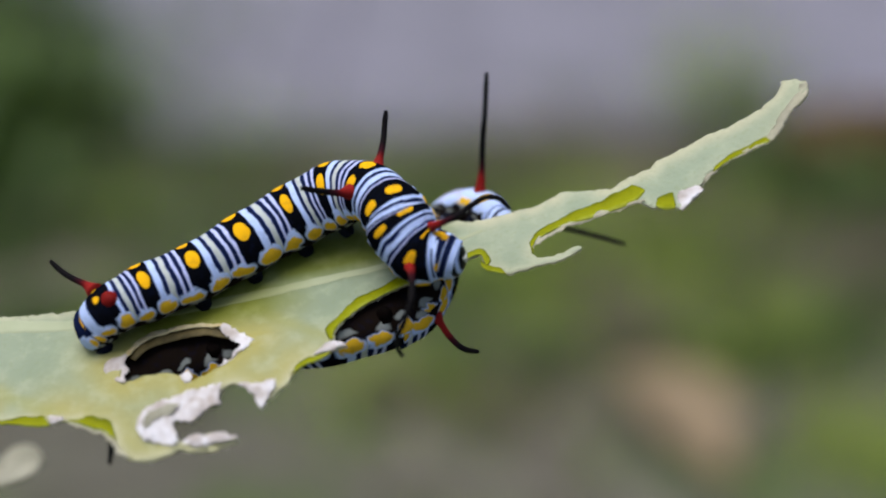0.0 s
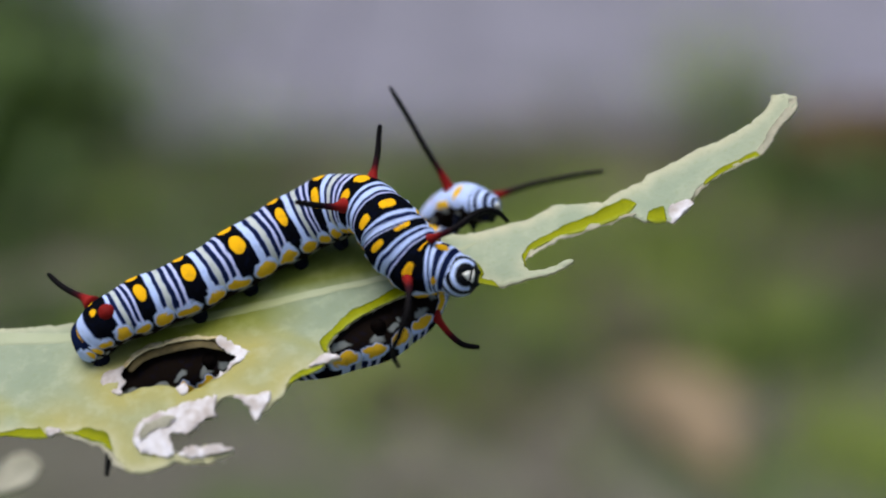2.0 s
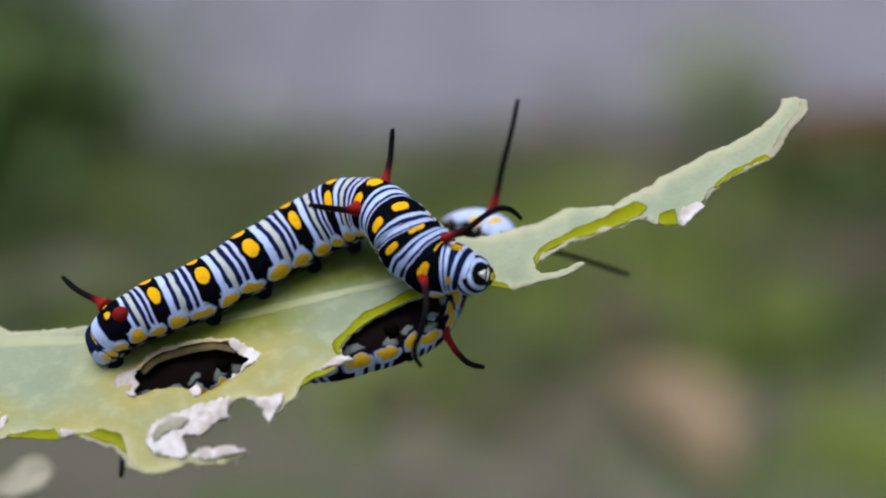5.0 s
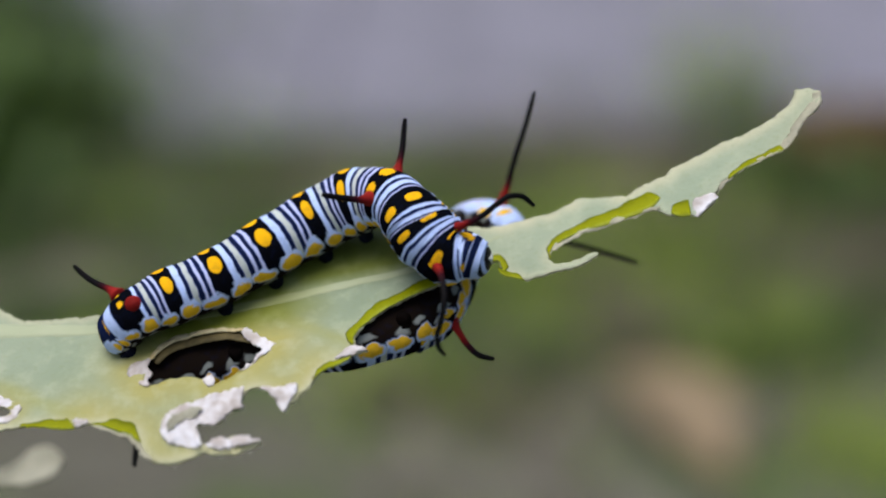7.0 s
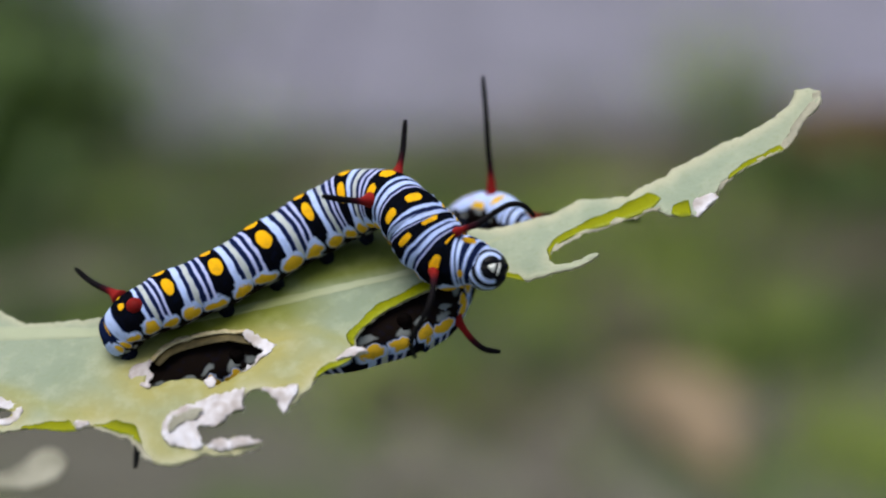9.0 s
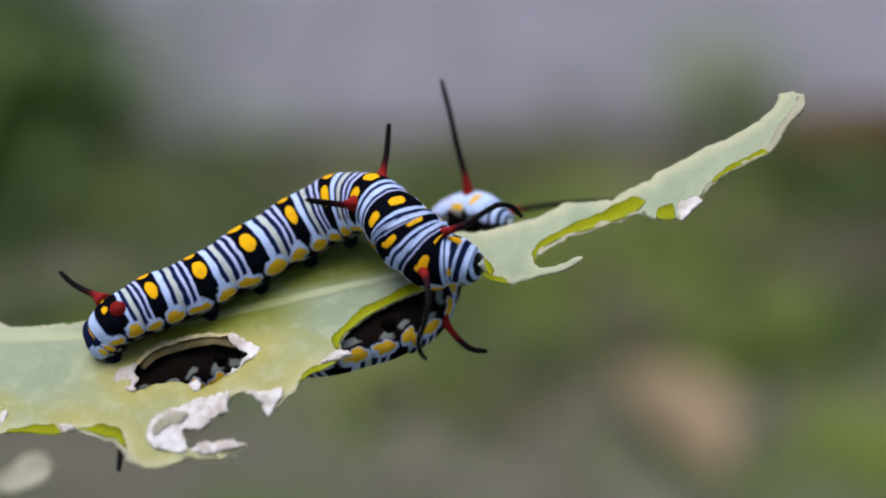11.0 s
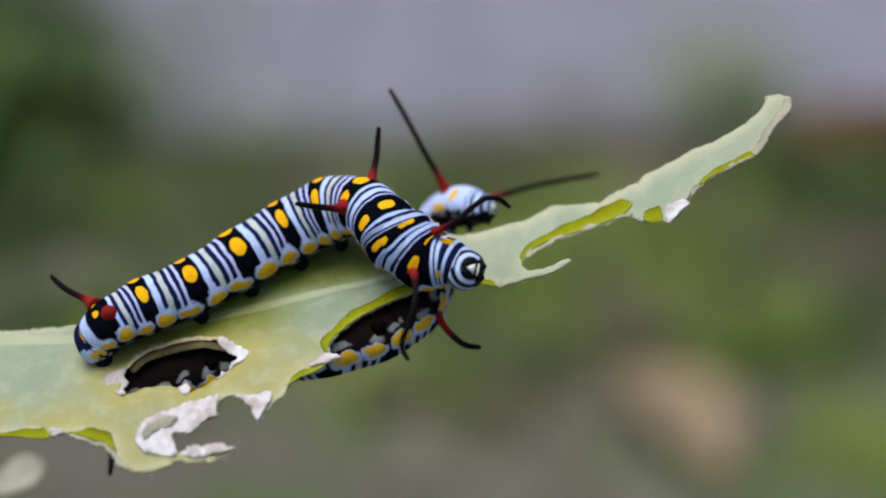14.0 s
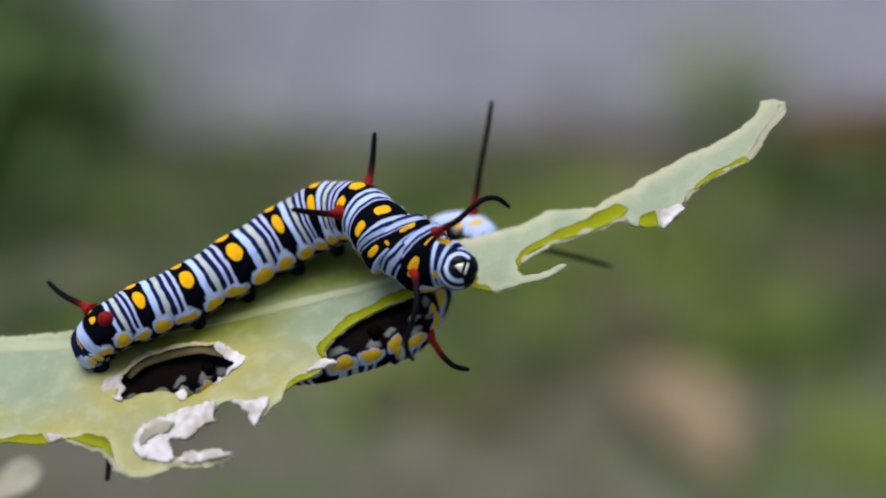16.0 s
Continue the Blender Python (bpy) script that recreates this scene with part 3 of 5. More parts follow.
BITE_EDGE = [
    (-13.12, 11.03), (-12.5, 10.55), (-11.78, 10.2), (-10.98, 10.0), (-10.31, 9.8), (-9.63, 9.55),
    (-8.55, 9.49), (-9.12, 9.03), (-9.78, 8.55), (-9.63, 7.83), (-9.14, 7.08), (-8.42, 6.43),
    (-7.4, 5.67), (-5.9, 4.97), (-3.9, 4.18), (-2.61, 3.8), (-1.2, 3.45), (0.35, 3.05), (2.12, 2.38), (3.11, 2.12), (3.37, 3.26), (3.43, 4.07),
    (4.2, 4.3), (4.79, 4.8), (5.06, 5.14), (6.7, 4.96), (9.55, 4.95), (11.36, 4.43),
    (11.34, 4.02), (9.67, 4.27), (8.03, 4.18), (7.33, 3.8), (7.24, 2.96), (7.63, 2.37),
    (8.8, 1.52), (10.75, 1.21), (13.26, 1.23), (15.47, 1.28), (16.97, 1.45)]
TIP_EDGE = [
    (16.97, 1.45), (17.29, 2.11), (17.65, 2.64), (18, 2.77), (18.62, 3.32), (19.24, 3.48),
    (19.35, 3.81), (19.83, 4.16), (20.65, 3.5), (21.66, 3.03), (21.38, 2.45), (22.22, 1.74),
    (23.72, 1.07), (24.78, 0.97), (26.42, 1.12), (27.73, 1.07), (28.7, 0.28), (29.71, -0.67),
    (31.06, -1.17), (31.73, -1.74), (31.9, -2.76), (31.36, -3.78), (30.18, -4.55), (30.17, -3.88),
    (29.41, -3.2), (28.05, -2.71), (26.47, -2.5), (24.89, -2.46), (23.04, -2.76), (21.98, -2.39),
    (20.53, -2.39), (19.1, -2.34), (18.47, -1.71), (16.71, -1.71), (14.89, -1.19), (13.29, -1.76),
    (11.01, -2.67), (10.2, -2.31)]
FAR_EDGE = [
    (10.2, -2.31), (8.4, -1.9), (6.19, -1.93), (4.44, -1.74), (2.52, -2.02), (0.65, -2.68),
    (-1.49, -3.31), (-3.6, -4.57), (-6.04, -6.19), (-9.08, -7.77), (-12.09, -6.88), (-15.04, -4.57),
    (-18, -2.96), (-21.45, -1.43), (-24.86, -0.64), (-28.24, 0.2), (-31.64, -0.14), (-35.05, -0.61),
    (-37.51, -1.04), (-38.66, -2.06), (-40.19, -3.49), (-43.93, -5), (-48.47, -5.21), (-52.96, -3.24)]
HOLE = [
    (-26.78, 8.7), (-27.06, 8.15), (-26.89, 7.35), (-27.46, 6.6), (-26.63, 5.95), (-25.7, 4.81),
    (-24.14, 4.07), (-22.02, 4.1), (-20.04, 4.35), (-18.73, 4.8), (-18.19, 5.69), (-16.91, 6.27),
    (-16.23, 6.87), (-16.68, 7.44), (-17.34, 7.76), (-18.63, 8.84), (-19.8, 9.45), (-20.91, 9.88),
    (-21.51, 10.03), (-21.72, 9.34), (-23.46, 8.67), (-25.21, 8.49), (-25.95, 8.9)]
SIDE_HOLE = [
    (-40.91, 8.37), (-39.64, 8.08), (-38.71, 8.19), (-37.93, 8.67), (-38.17, 9.14), (-39.31, 9.22),
    (-40.48, 9)]
MIDRIB = [
    (-54.02, -0.84), (-45.36, -1.65), (-37.92, -0.04), (-31.58, 1.44), (-23.42, 2.02), (-14.81, 1.95),
    (-9.04, 1.66), (-4.22, 1.39), (0.24, 0.4), (3.76, -0.55)]
VEINS = [[
    (-42.43, 3.28), (-38.39, 6.42), (-34.48, 9.44), (-32.14, 10.83)],
    [
    (-17.21, 2.31), (-14.04, 5.23), (-11.37, 7.28), (-9.84, 8.41)]]


def inside(points, polygon):
    x, y = points[:, 0], points[:, 1]
    hit = np.zeros(len(points), bool)
    for (x0, y0), (x1, y1) in zip(polygon, np.roll(polygon, -1, axis=0)):
        with np.errstate(divide="ignore", invalid="ignore"):
            hit ^= ((y0 > y) != (y1 > y)) & (x < (x1 - x0) * (y - y0) / (y1 - y0) + x0)
    return hit


def gnawed(outline, step, rough, seed):
    """An outline walked in short steps and nibbled at random."""
    rnd = np.random.RandomState(seed)
    pts = np.asarray(outline, float)
    out = []
    for a, b in zip(pts, np.roll(pts, -1, axis=0)):
        k = max(1, int(round(np.linalg.norm(b - a) / step)))
        out += [a + (b - a) * i / k for i in range(k)]
    out = np.array(out)
    out = 0.6 * out + 0.2 * np.roll(out, 1, axis=0) + 0.2 * np.roll(out, -1, axis=0)
    return out + rnd.normal(size=out.shape) * rough


def along_edge(points, step):
    """Places in short steps along an open edge."""
    pts = np.asarray(points, float)
    key = np.concatenate([[0], np.cumsum(np.linalg.norm(np.diff(pts, axis=0), axis=1))])
    t = np.arange(0, key[-1], step)
    return np.stack([np.interp(t, key, pts[:, 0]), np.interp(t, key, pts[:, 1])], 1)


def leaf_sheet(name, outline, holes, step, lift, crumple, rough, seed):
    """A triangulated sheet laid on the leaf's surface; also the flat places of its points."""
    rnd = np.random.RandomState(seed + 50)
    loops = [gnawed(outline, step, rough, seed)] + [gnawed(h, step, rough, seed + 1 + i) for i, h in enumerate(holes)]
    pts, edges = [], []
    for lp in loops:
        n0 = len(pts)
        pts += [tuple(p) for p in lp]
        edges += [(n0 + i, n0 + (i + 1) % len(lp)) for i in range(len(lp))]
    lo, hi = loops[0].min(0), loops[0].max(0)
    gx, gy = np.meshgrid(np.arange(lo[0], hi[0], step * 1.3), np.arange(lo[1], hi[1], step * 1.3))
    grid = np.stack([gx.ravel(), gy.ravel()], 1) + rnd.uniform(-0.2, 0.2, (gx.size, 2)) * step
    keep = inside(grid, loops[0])
    for lp in loops[1:]:
        keep &= ~inside(grid, lp)
    pts += [tuple(p) for p in grid[keep]]
    v, _, f, *_ = delaunay_2d_cdt([Vector(p) for p in pts], edges, [], 0, 1e-5)
    flat = np.array([(p.x, p.y) for p in v])
    tri = np.array(f)
    mid = flat[tri].mean(1)
    good = inside(mid, loops[0])
    for lp in loops[1:]:
        good &= ~inside(mid, lp)
    tri = tri[good][:, ::-1]
    ups = crumpled(flat, crumple, seed)
    place = on_leaf(flat[:, 0], flat[:, 1], lift + ups)
    me = bpy.data.meshes.new(name)
    me.from_pydata([tuple(p * MM) for p in place], [], [tuple(int(i) for i in t) for t in tri])
    return me, flat, loops


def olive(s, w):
    """Blade's olive green plus painted caterpillar shade: by the midrib, from hole to bite."""
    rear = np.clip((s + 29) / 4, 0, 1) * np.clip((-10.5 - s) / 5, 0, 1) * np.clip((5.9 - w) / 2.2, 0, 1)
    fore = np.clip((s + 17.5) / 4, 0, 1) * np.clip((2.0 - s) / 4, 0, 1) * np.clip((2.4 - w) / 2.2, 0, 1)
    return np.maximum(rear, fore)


def near_to(flat, places, reach):
    d = np.min(np.linalg.norm(flat[:, None] - np.asarray(places)[None], axis=2), axis=1)
    return np.exp(-(d / reach) ** 2)


def crumpled(flat, crumple, seed):
    """Small ups and downs of a sheet."""
    return np.array([crumple * (noise.noise(Vector((p[0] * 0.7, p[1] * 0.7, seed))) + 0.5 * noise.noise(Vector((p[0] * 2.6, p[1] * 2.6, seed + 3)))) for p in flat])


def ribbon(name, path, widths, height, lift):
    """A low rounded rib that runs along the leaf's surface."""
    pts = np.asarray(path, float)
    key = np.concatenate([[0], np.cumsum(np.linalg.norm(np.diff(pts, axis=0), axis=1))])
    t = np.linspace(0, key[-1], max(12, int(key[-1] / 0.5)))
    c = hermite(key, pts, t)
    tan = unit(np.gradient(c, axis=0))
    across = np.stack([-tan[:, 1], tan[:, 0]], 1)
    half = np.interp(t / key[-1], np.linspace(0, 1, len(widths)), widths) / 2
    k = 9
    rings = []
    for j in range(k):
        q = j / (k - 1) * 2 - 1
        p = c + across * (half * q)[:, None]
        rings.append(on_leaf(p[:, 0], p[:, 1], lift + crumpled(p, 0.10, 3) + height * half * math.sqrt(max(0, 1 - q * q)) - (0.12 if abs(q) == 1 else 0)))
    rings = np.stack(rings, 1)
    n = len(t)
    verts = [tuple(p * MM) for p in rings.reshape(-1, 3)]
    faces = [(i * k + j, i * k + j + 1, (i + 1) * k + j + 1, (i + 1) * k + j) for i in range(n - 1) for j in range(k - 1)]
    me = bpy.data.meshes.new(name)
    me.from_pydata(verts, [], faces)
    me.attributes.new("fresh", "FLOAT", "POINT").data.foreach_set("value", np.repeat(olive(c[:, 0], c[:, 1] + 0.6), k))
    return me


def cut_face(name, upper, lower, drop, seed):
    """The sloping cut face between the leaf's upper edge and the lower one, with a ragged lip."""
    rnd = np.random.RandomState(seed)
    up_, lo_ = (np.asarray(v, float) for v in (upper, lower))
    n = max(10, int(np.linalg.norm(np.diff(up_, axis=0), axis=1).sum() / 0.3))

    def along(p):
        key = np.concatenate([[0], np.cumsum(np.linalg.norm(np.diff(p, axis=0), axis=1))])
        return hermite(key / key[-1], p, np.linspace(0, 1, n))

    a, b = along(up_), along(lo_)
    soft = np.ones(3) / 3
    rag = np.stack([np.convolve(rnd.normal(size=n), soft, "same") for _ in range(2)], 1)
    a, b = a + rag * 0.13, b + rnd.normal(size=b.shape) * 0.03
    x = np.linspace(0, 1, n)
    a = b + (a - b) * (np.minimum(1, np.minimum(x, 1 - x) / 0.07 + 0.03) ** 0.6)[:, None]
    k = 5
    rings = []
    for j in range(k):
        q = j / (k - 1)
        p = a + (b - a) * q
        rings.append(on_leaf(p[:, 0], p[:, 1], 0.10 - drop * q + rnd.normal(size=n) * 0.012))
    rings = np.stack(rings, 1)
    me = bpy.data.meshes.new(name)
    me.from_pydata([tuple(p * MM) for p in rings.reshape(-1, 3)], [], [(i * k + j, i * k + j + 1, (i + 1) * k + j + 1, (i + 1) * k + j) for i in range(n - 1) for j in range(k - 1)])
    me.attributes.new("across", "FLOAT", "POINT").data.foreach_set("value", np.tile(np.linspace(0, 1, k), n))
    return me


def build_plant():
    base = np.array((-53.0, 2.0, -600.0))
    plant = thing("milkweed_plant", base, "pale green milkweed stalk with a badly chewed leaf", "plant")
    edge = NEAR_EDGE[:-1] + BITE_EDGE[:-1] + TIP_EDGE[:-1] + FAR_EDGE
    me, flat, loops = leaf_sheet("leaf", edge, [HOLE, SIDE_HOLE], 0.34, 0.0, 0.10, 0.06, 3)
    ragged = np.array(NEAR_EDGE[9:])
    stain = np.maximum(near_to(flat, loops[1], 3.2), 0.9 * near_to(flat, ragged, 3.6))
    stain = np.maximum(stain, 0.8 * near_to(flat, loops[2], 2.0))
    stain = np.maximum(stain, 0.3 * near_to(flat, np.array(MIDRIB[4:6]) + (0, 2.6), 3.0))
    rim = near_to(flat, loops[0], 0.7)
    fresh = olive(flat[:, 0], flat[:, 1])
    crest = np.concatenate([gnawed(TIP_EDGE[22:], 0.4, 0.0, 1)[:-60], np.array(FAR_EDGE[:4])])
    cream = np.maximum(near_to(flat, crest, 1.1), np.clip((flat[:, 0] - 24) / 8, 0, 1) * 0.5)
    lines = np.concatenate([gnawed(v, 0.3, 0.0, 1)[:-1] for v in VEINS])
    vein = near_to(flat, lines, 0.5)
    pale = np.clip((flat[:, 0] - 3) / 12, 0, 1)
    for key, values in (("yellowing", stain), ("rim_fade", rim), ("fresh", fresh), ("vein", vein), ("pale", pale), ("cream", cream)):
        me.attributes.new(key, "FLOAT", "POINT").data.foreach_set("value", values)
    leaf = part("leaf", me, [LEAF, LIP], plant, "pale chewed leaf blade with an eaten hole")
    mod = leaf.modifiers.new("thickness", "SOLIDIFY")
    mod.thickness, mod.offset, mod.material_offset_rim = 0.00020, -1, 1
    part("midrib", ribbon("midrib", MIDRIB, (2.6, 2.3, 1.8, 1.4, 1.2, 1.2, 1.0, 0.8, 0.4), 0.08, 0.02), RIB, leaf, "thick pale midrib")
    LIFTS = {3: 0.24, 4: 0.18, 6: 0.18, 12: 0.42, 14: -0.2, 16: 0.09}
    for i, outline in enumerate((DRY_HOLE_LEFT, DRY_HOLE_RIGHT, DRY_HOLE_BITS, DRY_RAGGED, DRY_POINT, DRY_BARB, DRY_FINGER, DRY_SIDE, DRY_LIP, DRY_TIP, DRY_END, DRY_RIM, DRY_FOLD, DRY_NOTCH, DRY_SKIN, DRY_NICK, DRY_HOOK)):
        me, _, _ = leaf_sheet("dried_margin", outline, [SIDE_HOLE] if i == 7 else [], 0.24, LIFTS.get(i, 0.06), 0.32 if i in (3, 4, 6) else 0.2, (0.02 if i in (11, 14) else 0.035 if i in (2, 5, 16) else 0.07), 20 + i)
        lip = i in (8, 9, 10, 13)
        ob = part("dried_margin", me, (LIP if lip else BROWN if i == 14 else PALE if i == 12 else TAN if i == 11 else DRY), leaf, "pale torn lip" if lip else "brown dried skin" if i == 14 else "greyish dried fold" if i == 12 else "tan dried patch" if i == 11 else "white papery dried leaf margin")
        mod = ob.modifiers.new("thickness", "SOLIDIFY")
        mod.thickness, mod.offset = 0.00007, 0
    for i, (a, b) in enumerate((CUT_A, CUT_B, CUT_C, CUT_D, CUT_E, CUT_F, CUT_G, CUT_H, CUT_I)):
        ob = part("cut_edge", cut_face("cut_edge", a, b, 0.03, 60 + i), CUT, leaf, "bright yellow-green bitten edge")
        mod = ob.modifiers.new("thickness", "SOLIDIFY")
        mod.thickness, mod.offset = 0.0001, 0
    # fine down along the bitten margins
    rnd = np.random.RandomState(11)
    verts, faces = [], []
    rims = np.concatenate([along_edge(e, 0.3) for e in (BITE_EDGE, TIP_EDGE[:27], NEAR_EDGE[6:])])
    for p in rims[rnd.rand(len(rims)) < 0.3]:
        q = p + rnd.normal(size=2) * 0.16 + (0, 0.1)
        a, c = on_leaf(p[0], p[1], -0.1), on_leaf(q[0], q[1], rnd.uniform(-0.35, 0.1))
        side = unit(np.cross(c - a, LEAF_N)) * 0.016
        n = len(verts)
        verts += [tuple(v * MM) for v in (a - side, a + side, c + side * 0.4, c - side * 0.4, a + LEAF_N * 0.03, c + LEAF_N * 0.01)]
        faces += [(n, n + 1, n + 2, n + 3), (n + 1, n + 4, n + 5, n + 2), (n + 4, n, n + 3, n + 5)]
    me = bpy.data.meshes.new("down")
    me.from_pydata(verts, [], faces)
    tagged(part("down", me, HAIR, leaf, "fine white down"), kind="stuff")
    # stalk, leaf stalk and the torn second leaf
    joint = np.array(STEM_JOINT)
    stem = part("stem", tube("stem", [(-53, 2, -606), (-56, 6, -400), (-55, 3, -200), joint + (0, 0, -30), joint, joint + (2, 1, 40)], (2.6, 2.4, 2.3, 2.2, 2.0, 1.4), 16), STALK, plant, "upright green stalk")
    a = on_leaf(MIDRIB[0][0], MIDRIB[0][1], -0.3)
    part("leaf_stalk", tube("leaf_stalk", [joint, joint * 0.5 + a * 0.5 + (0, 0, 1.0), a, on_leaf(MIDRIB[1][0], MIDRIB[1][1], -0.3)], (1.3, 1.1, 1.0, 0.6)), STALK, plant)
    torn = np.array(TORN_PATH)
    path = np.concatenate([[joint + (0, 0, -14), joint * 0.4 + torn[0] * 0.6 + (0, 0, 1)], torn])
    key = np.linspace(0, 1, len(path))
    t = 1 - np.linspace(1, 0, 150) ** 2
    c = hermite(key, path, t)
    tan = unit(np.gradient(c, axis=0))
    out = unit(np.cross(tan, np.array((0.05, -0.45, 0.9))))
    nor = np.cross(out, tan)
    left = np.concatenate([np.cumsum(np.linalg.norm(np.diff(c[::-1], axis=0), axis=1))[::-1], [0]])
    half = np.where(left < 2.3, 2.3 * np.sqrt(np.clip(1 - (1 - left / 2.3) ** 2, 0.004, 1)), np.interp(left, [2.3, 3.4, 4.6, 7, 20, 60], [2.3, 2.1, 1.4, 1.1, 0.9, 0.6]))
    k = 9
    rings = np.stack([c + out * (half * q)[:, None] + nor * (0.2 * half * q * q + 0.15 * np.sin(19 * t + 5 * q))[:, None] for q in np.linspace(-1, 1, k)], 1)
    me = bpy.data.meshes.new("torn_leaf")
    me.from_pydata([tuple(p * MM) for p in rings.reshape(-1, 3)], [], [(i * k + j, i * k + j + 1, (i + 1) * k + j + 1, (i + 1) * k + j) for i in range(len(t) - 1) for j in range(k - 1)])
    ob = part("torn_leaf", me, PALE, plant, "dried curled remnant of a leaf")
    mod = ob.modifiers.new("thickness", "SOLIDIFY")
    mod.thickness = 0.0003
    return plant, base


DRY_HOLE_LEFT = [
    (-28.48, 6.96), (-28.12, 6.19), (-27.19, 6.12), (-26.44, 5.99), (-26.71, 6.91), (-26.33, 7.73),
    (-26.88, 8.08), (-26.5, 9.01), (-27.43, 8.54), (-28.09, 7.9)]
DRY_HOLE_RIGHT = [
    (-18.91, 4.63), (-18.16, 4.82), (-17.35, 5.78), (-16.09, 6.78), (-16.4, 7.38), (-17.16, 7.93),
    (-18.4, 8.84), (-19.24, 9.23), (-17.91, 8.11), (-17.23, 7.3), (-17.85, 6.4), (-18.52, 5.74)]
DRY_HOLE_BITS = [
    (-22.27, 9.21), (-21.53, 8.85), (-21.17, 9.59), (-21.38, 10.23), (-21.83, 10.13)]
DRY_RAGGED = [
    (-25.8, 13.82), (-25.49, 12.67), (-24.79, 11.93), (-23.05, 11.57), (-21.45, 11.11), (-19.85, 10.98),
    (-18.76, 11.01), (-19.03, 11.88), (-19.25, 12.41), (-18.97, 12.99), (-19.59, 12.81), (-20.24, 13.13),
    (-20.76, 13.68), (-21.55, 14.01), (-22.25, 13.77), (-22.73, 13.52), (-23.02, 13.91), (-22.71, 14.7),
    (-22.45, 15.47), (-22.91, 15.66), (-23.77, 15.3), (-25, 14.96)]
DRY_POINT = [
    (-17.68, 11.2), (-16.47, 11.48), (-15.44, 11.6), (-14.52, 11.48), (-14.78, 12.5), (-15.48, 13.28),
    (-15.92, 14.19), (-16.43, 12.77), (-16.99, 11.79)]
DRY_BARB = [
    (19.79, 2.23), (20.7, 2.16), (21.5, 2.38), (21.78, 3.11), (20.91, 3.39), (20.33, 3.84),
    (19.75, 4.31), (19.48, 3.88)]
DRY_FINGER = [
    (-22.36, 15.49), (-21.63, 15.16), (-21, 15.15), (-19.89, 15.13), (-18.72, 15.51), (-17.79, 16.02),
    (-18.78, 16.24), (-20.19, 16.15), (-21.73, 15.94)]
DRY_SIDE = [
    (-41.87, 7.96), (-40.65, 7.12), (-39.03, 7.1), (-37.72, 7.83), (-37.12, 8.45), (-37.42, 9.43),
    (-38.11, 10.01), (-39.96, 9.81), (-41.4, 9.07)]
DRY_LIP = [
    (7.41, 3.09), (7.74, 2.34), (8.9, 1.49), (10.84, 1.24), (13.36, 1.21), (15.57, 1.26),
    (17.26, 1.4), (17.29, 1.69), (15.58, 1.61), (13.37, 1.62), (10.85, 1.66), (9.16, 1.93),
    (7.95, 2.75)]
DRY_TIP = [
    (21.65, 2.89), (22.19, 1.86), (23.73, 1.01), (24.91, 1), (26.51, 1.12), (27.7, 1.19),
    (27.69, 1.39), (26.45, 1.36), (24.93, 1.29), (23.78, 1.39), (22.41, 2.14)]
DRY_END = [
    (27.13, 0.89), (28.25, 0.21), (29.32, -0.93), (30.5, -1.8), (31.28, -2.88), (31.83, -2.83),
    (31.73, -1.59), (31.06, -1.02), (29.81, -0.37), (28.8, 0.58), (27.78, 1.39)]
DRY_RIM = [
    (-26.72, 6.05), (-25.7, 4.63), (-24.19, 3.93), (-22.01, 3.91), (-20.03, 4.16), (-18.63, 4.64),
    (-18.55, 5.04), (-20.04, 4.54), (-21.92, 4.38), (-24, 4.49), (-25.51, 5.11), (-26.34, 6.14)]
DRY_FOLD = [
    (-25.19, 13.35), (-24.71, 12.53), (-23.53, 12.26), (-22.18, 12.35), (-22.56, 12.79), (-22.85, 13.24),
    (-23.75, 13.15), (-24.49, 13.6), (-24.95, 14)]
DRY_NOTCH = [
    (-31.49, 11.46), (-29.86, 12.35), (-28.34, 13.24), (-27.47, 14.17), (-26.89, 15.34), (-26.39, 15.91),
    (-26.84, 16.01), (-27.51, 15.22), (-27.92, 14.27), (-28.62, 13.58), (-29.95, 12.69), (-31.22, 11.95)]
DRY_SKIN = [
    (-26.44, 5.99), (-25.79, 4.66), (-24.14, 3.95), (-22.01, 3.98), (-20.03, 4.22), (-18.54, 4.73),
    (-17.09, 6.22), (-18.3, 6.04), (-20.06, 5.29), (-22.03, 5.17), (-23.82, 5.22), (-25.13, 5.76),
    (-25.97, 6.48)]
DRY_NICK = [
    (-32.77, 11.12), (-32.32, 10.89), (-31.49, 11.3), (-31.67, 11.64), (-32.04, 11.45), (-32.21, 11.73),
    (-32.58, 11.65)]
DRY_HOOK = [
    (-11.49, 9.59), (-10.72, 9.24), (-10.02, 8.61), (-9.12, 9.03), (-8.55, 9.49), (-9.35, 9.53),
    (-9.88, 9.7), (-10.43, 9.68), (-11.14, 9.8)]
CUT_A = ([
    (-37.18, 10.34), (-35.34, 10.54), (-33.74, 10.63), (-32.96, 10.69)],
   [
    (-37.16, 10.68), (-35.32, 11.15), (-33.71, 11.72), (-32.57, 11.86)])
CUT_B = ([
    (-30.76, 11.78), (-29.18, 11.76), (-28.27, 12.07), (-27.52, 12.96)],
   [
    (-31.44, 11.63), (-29.86, 12.45), (-28.3, 13.4), (-27.38, 14.28)])
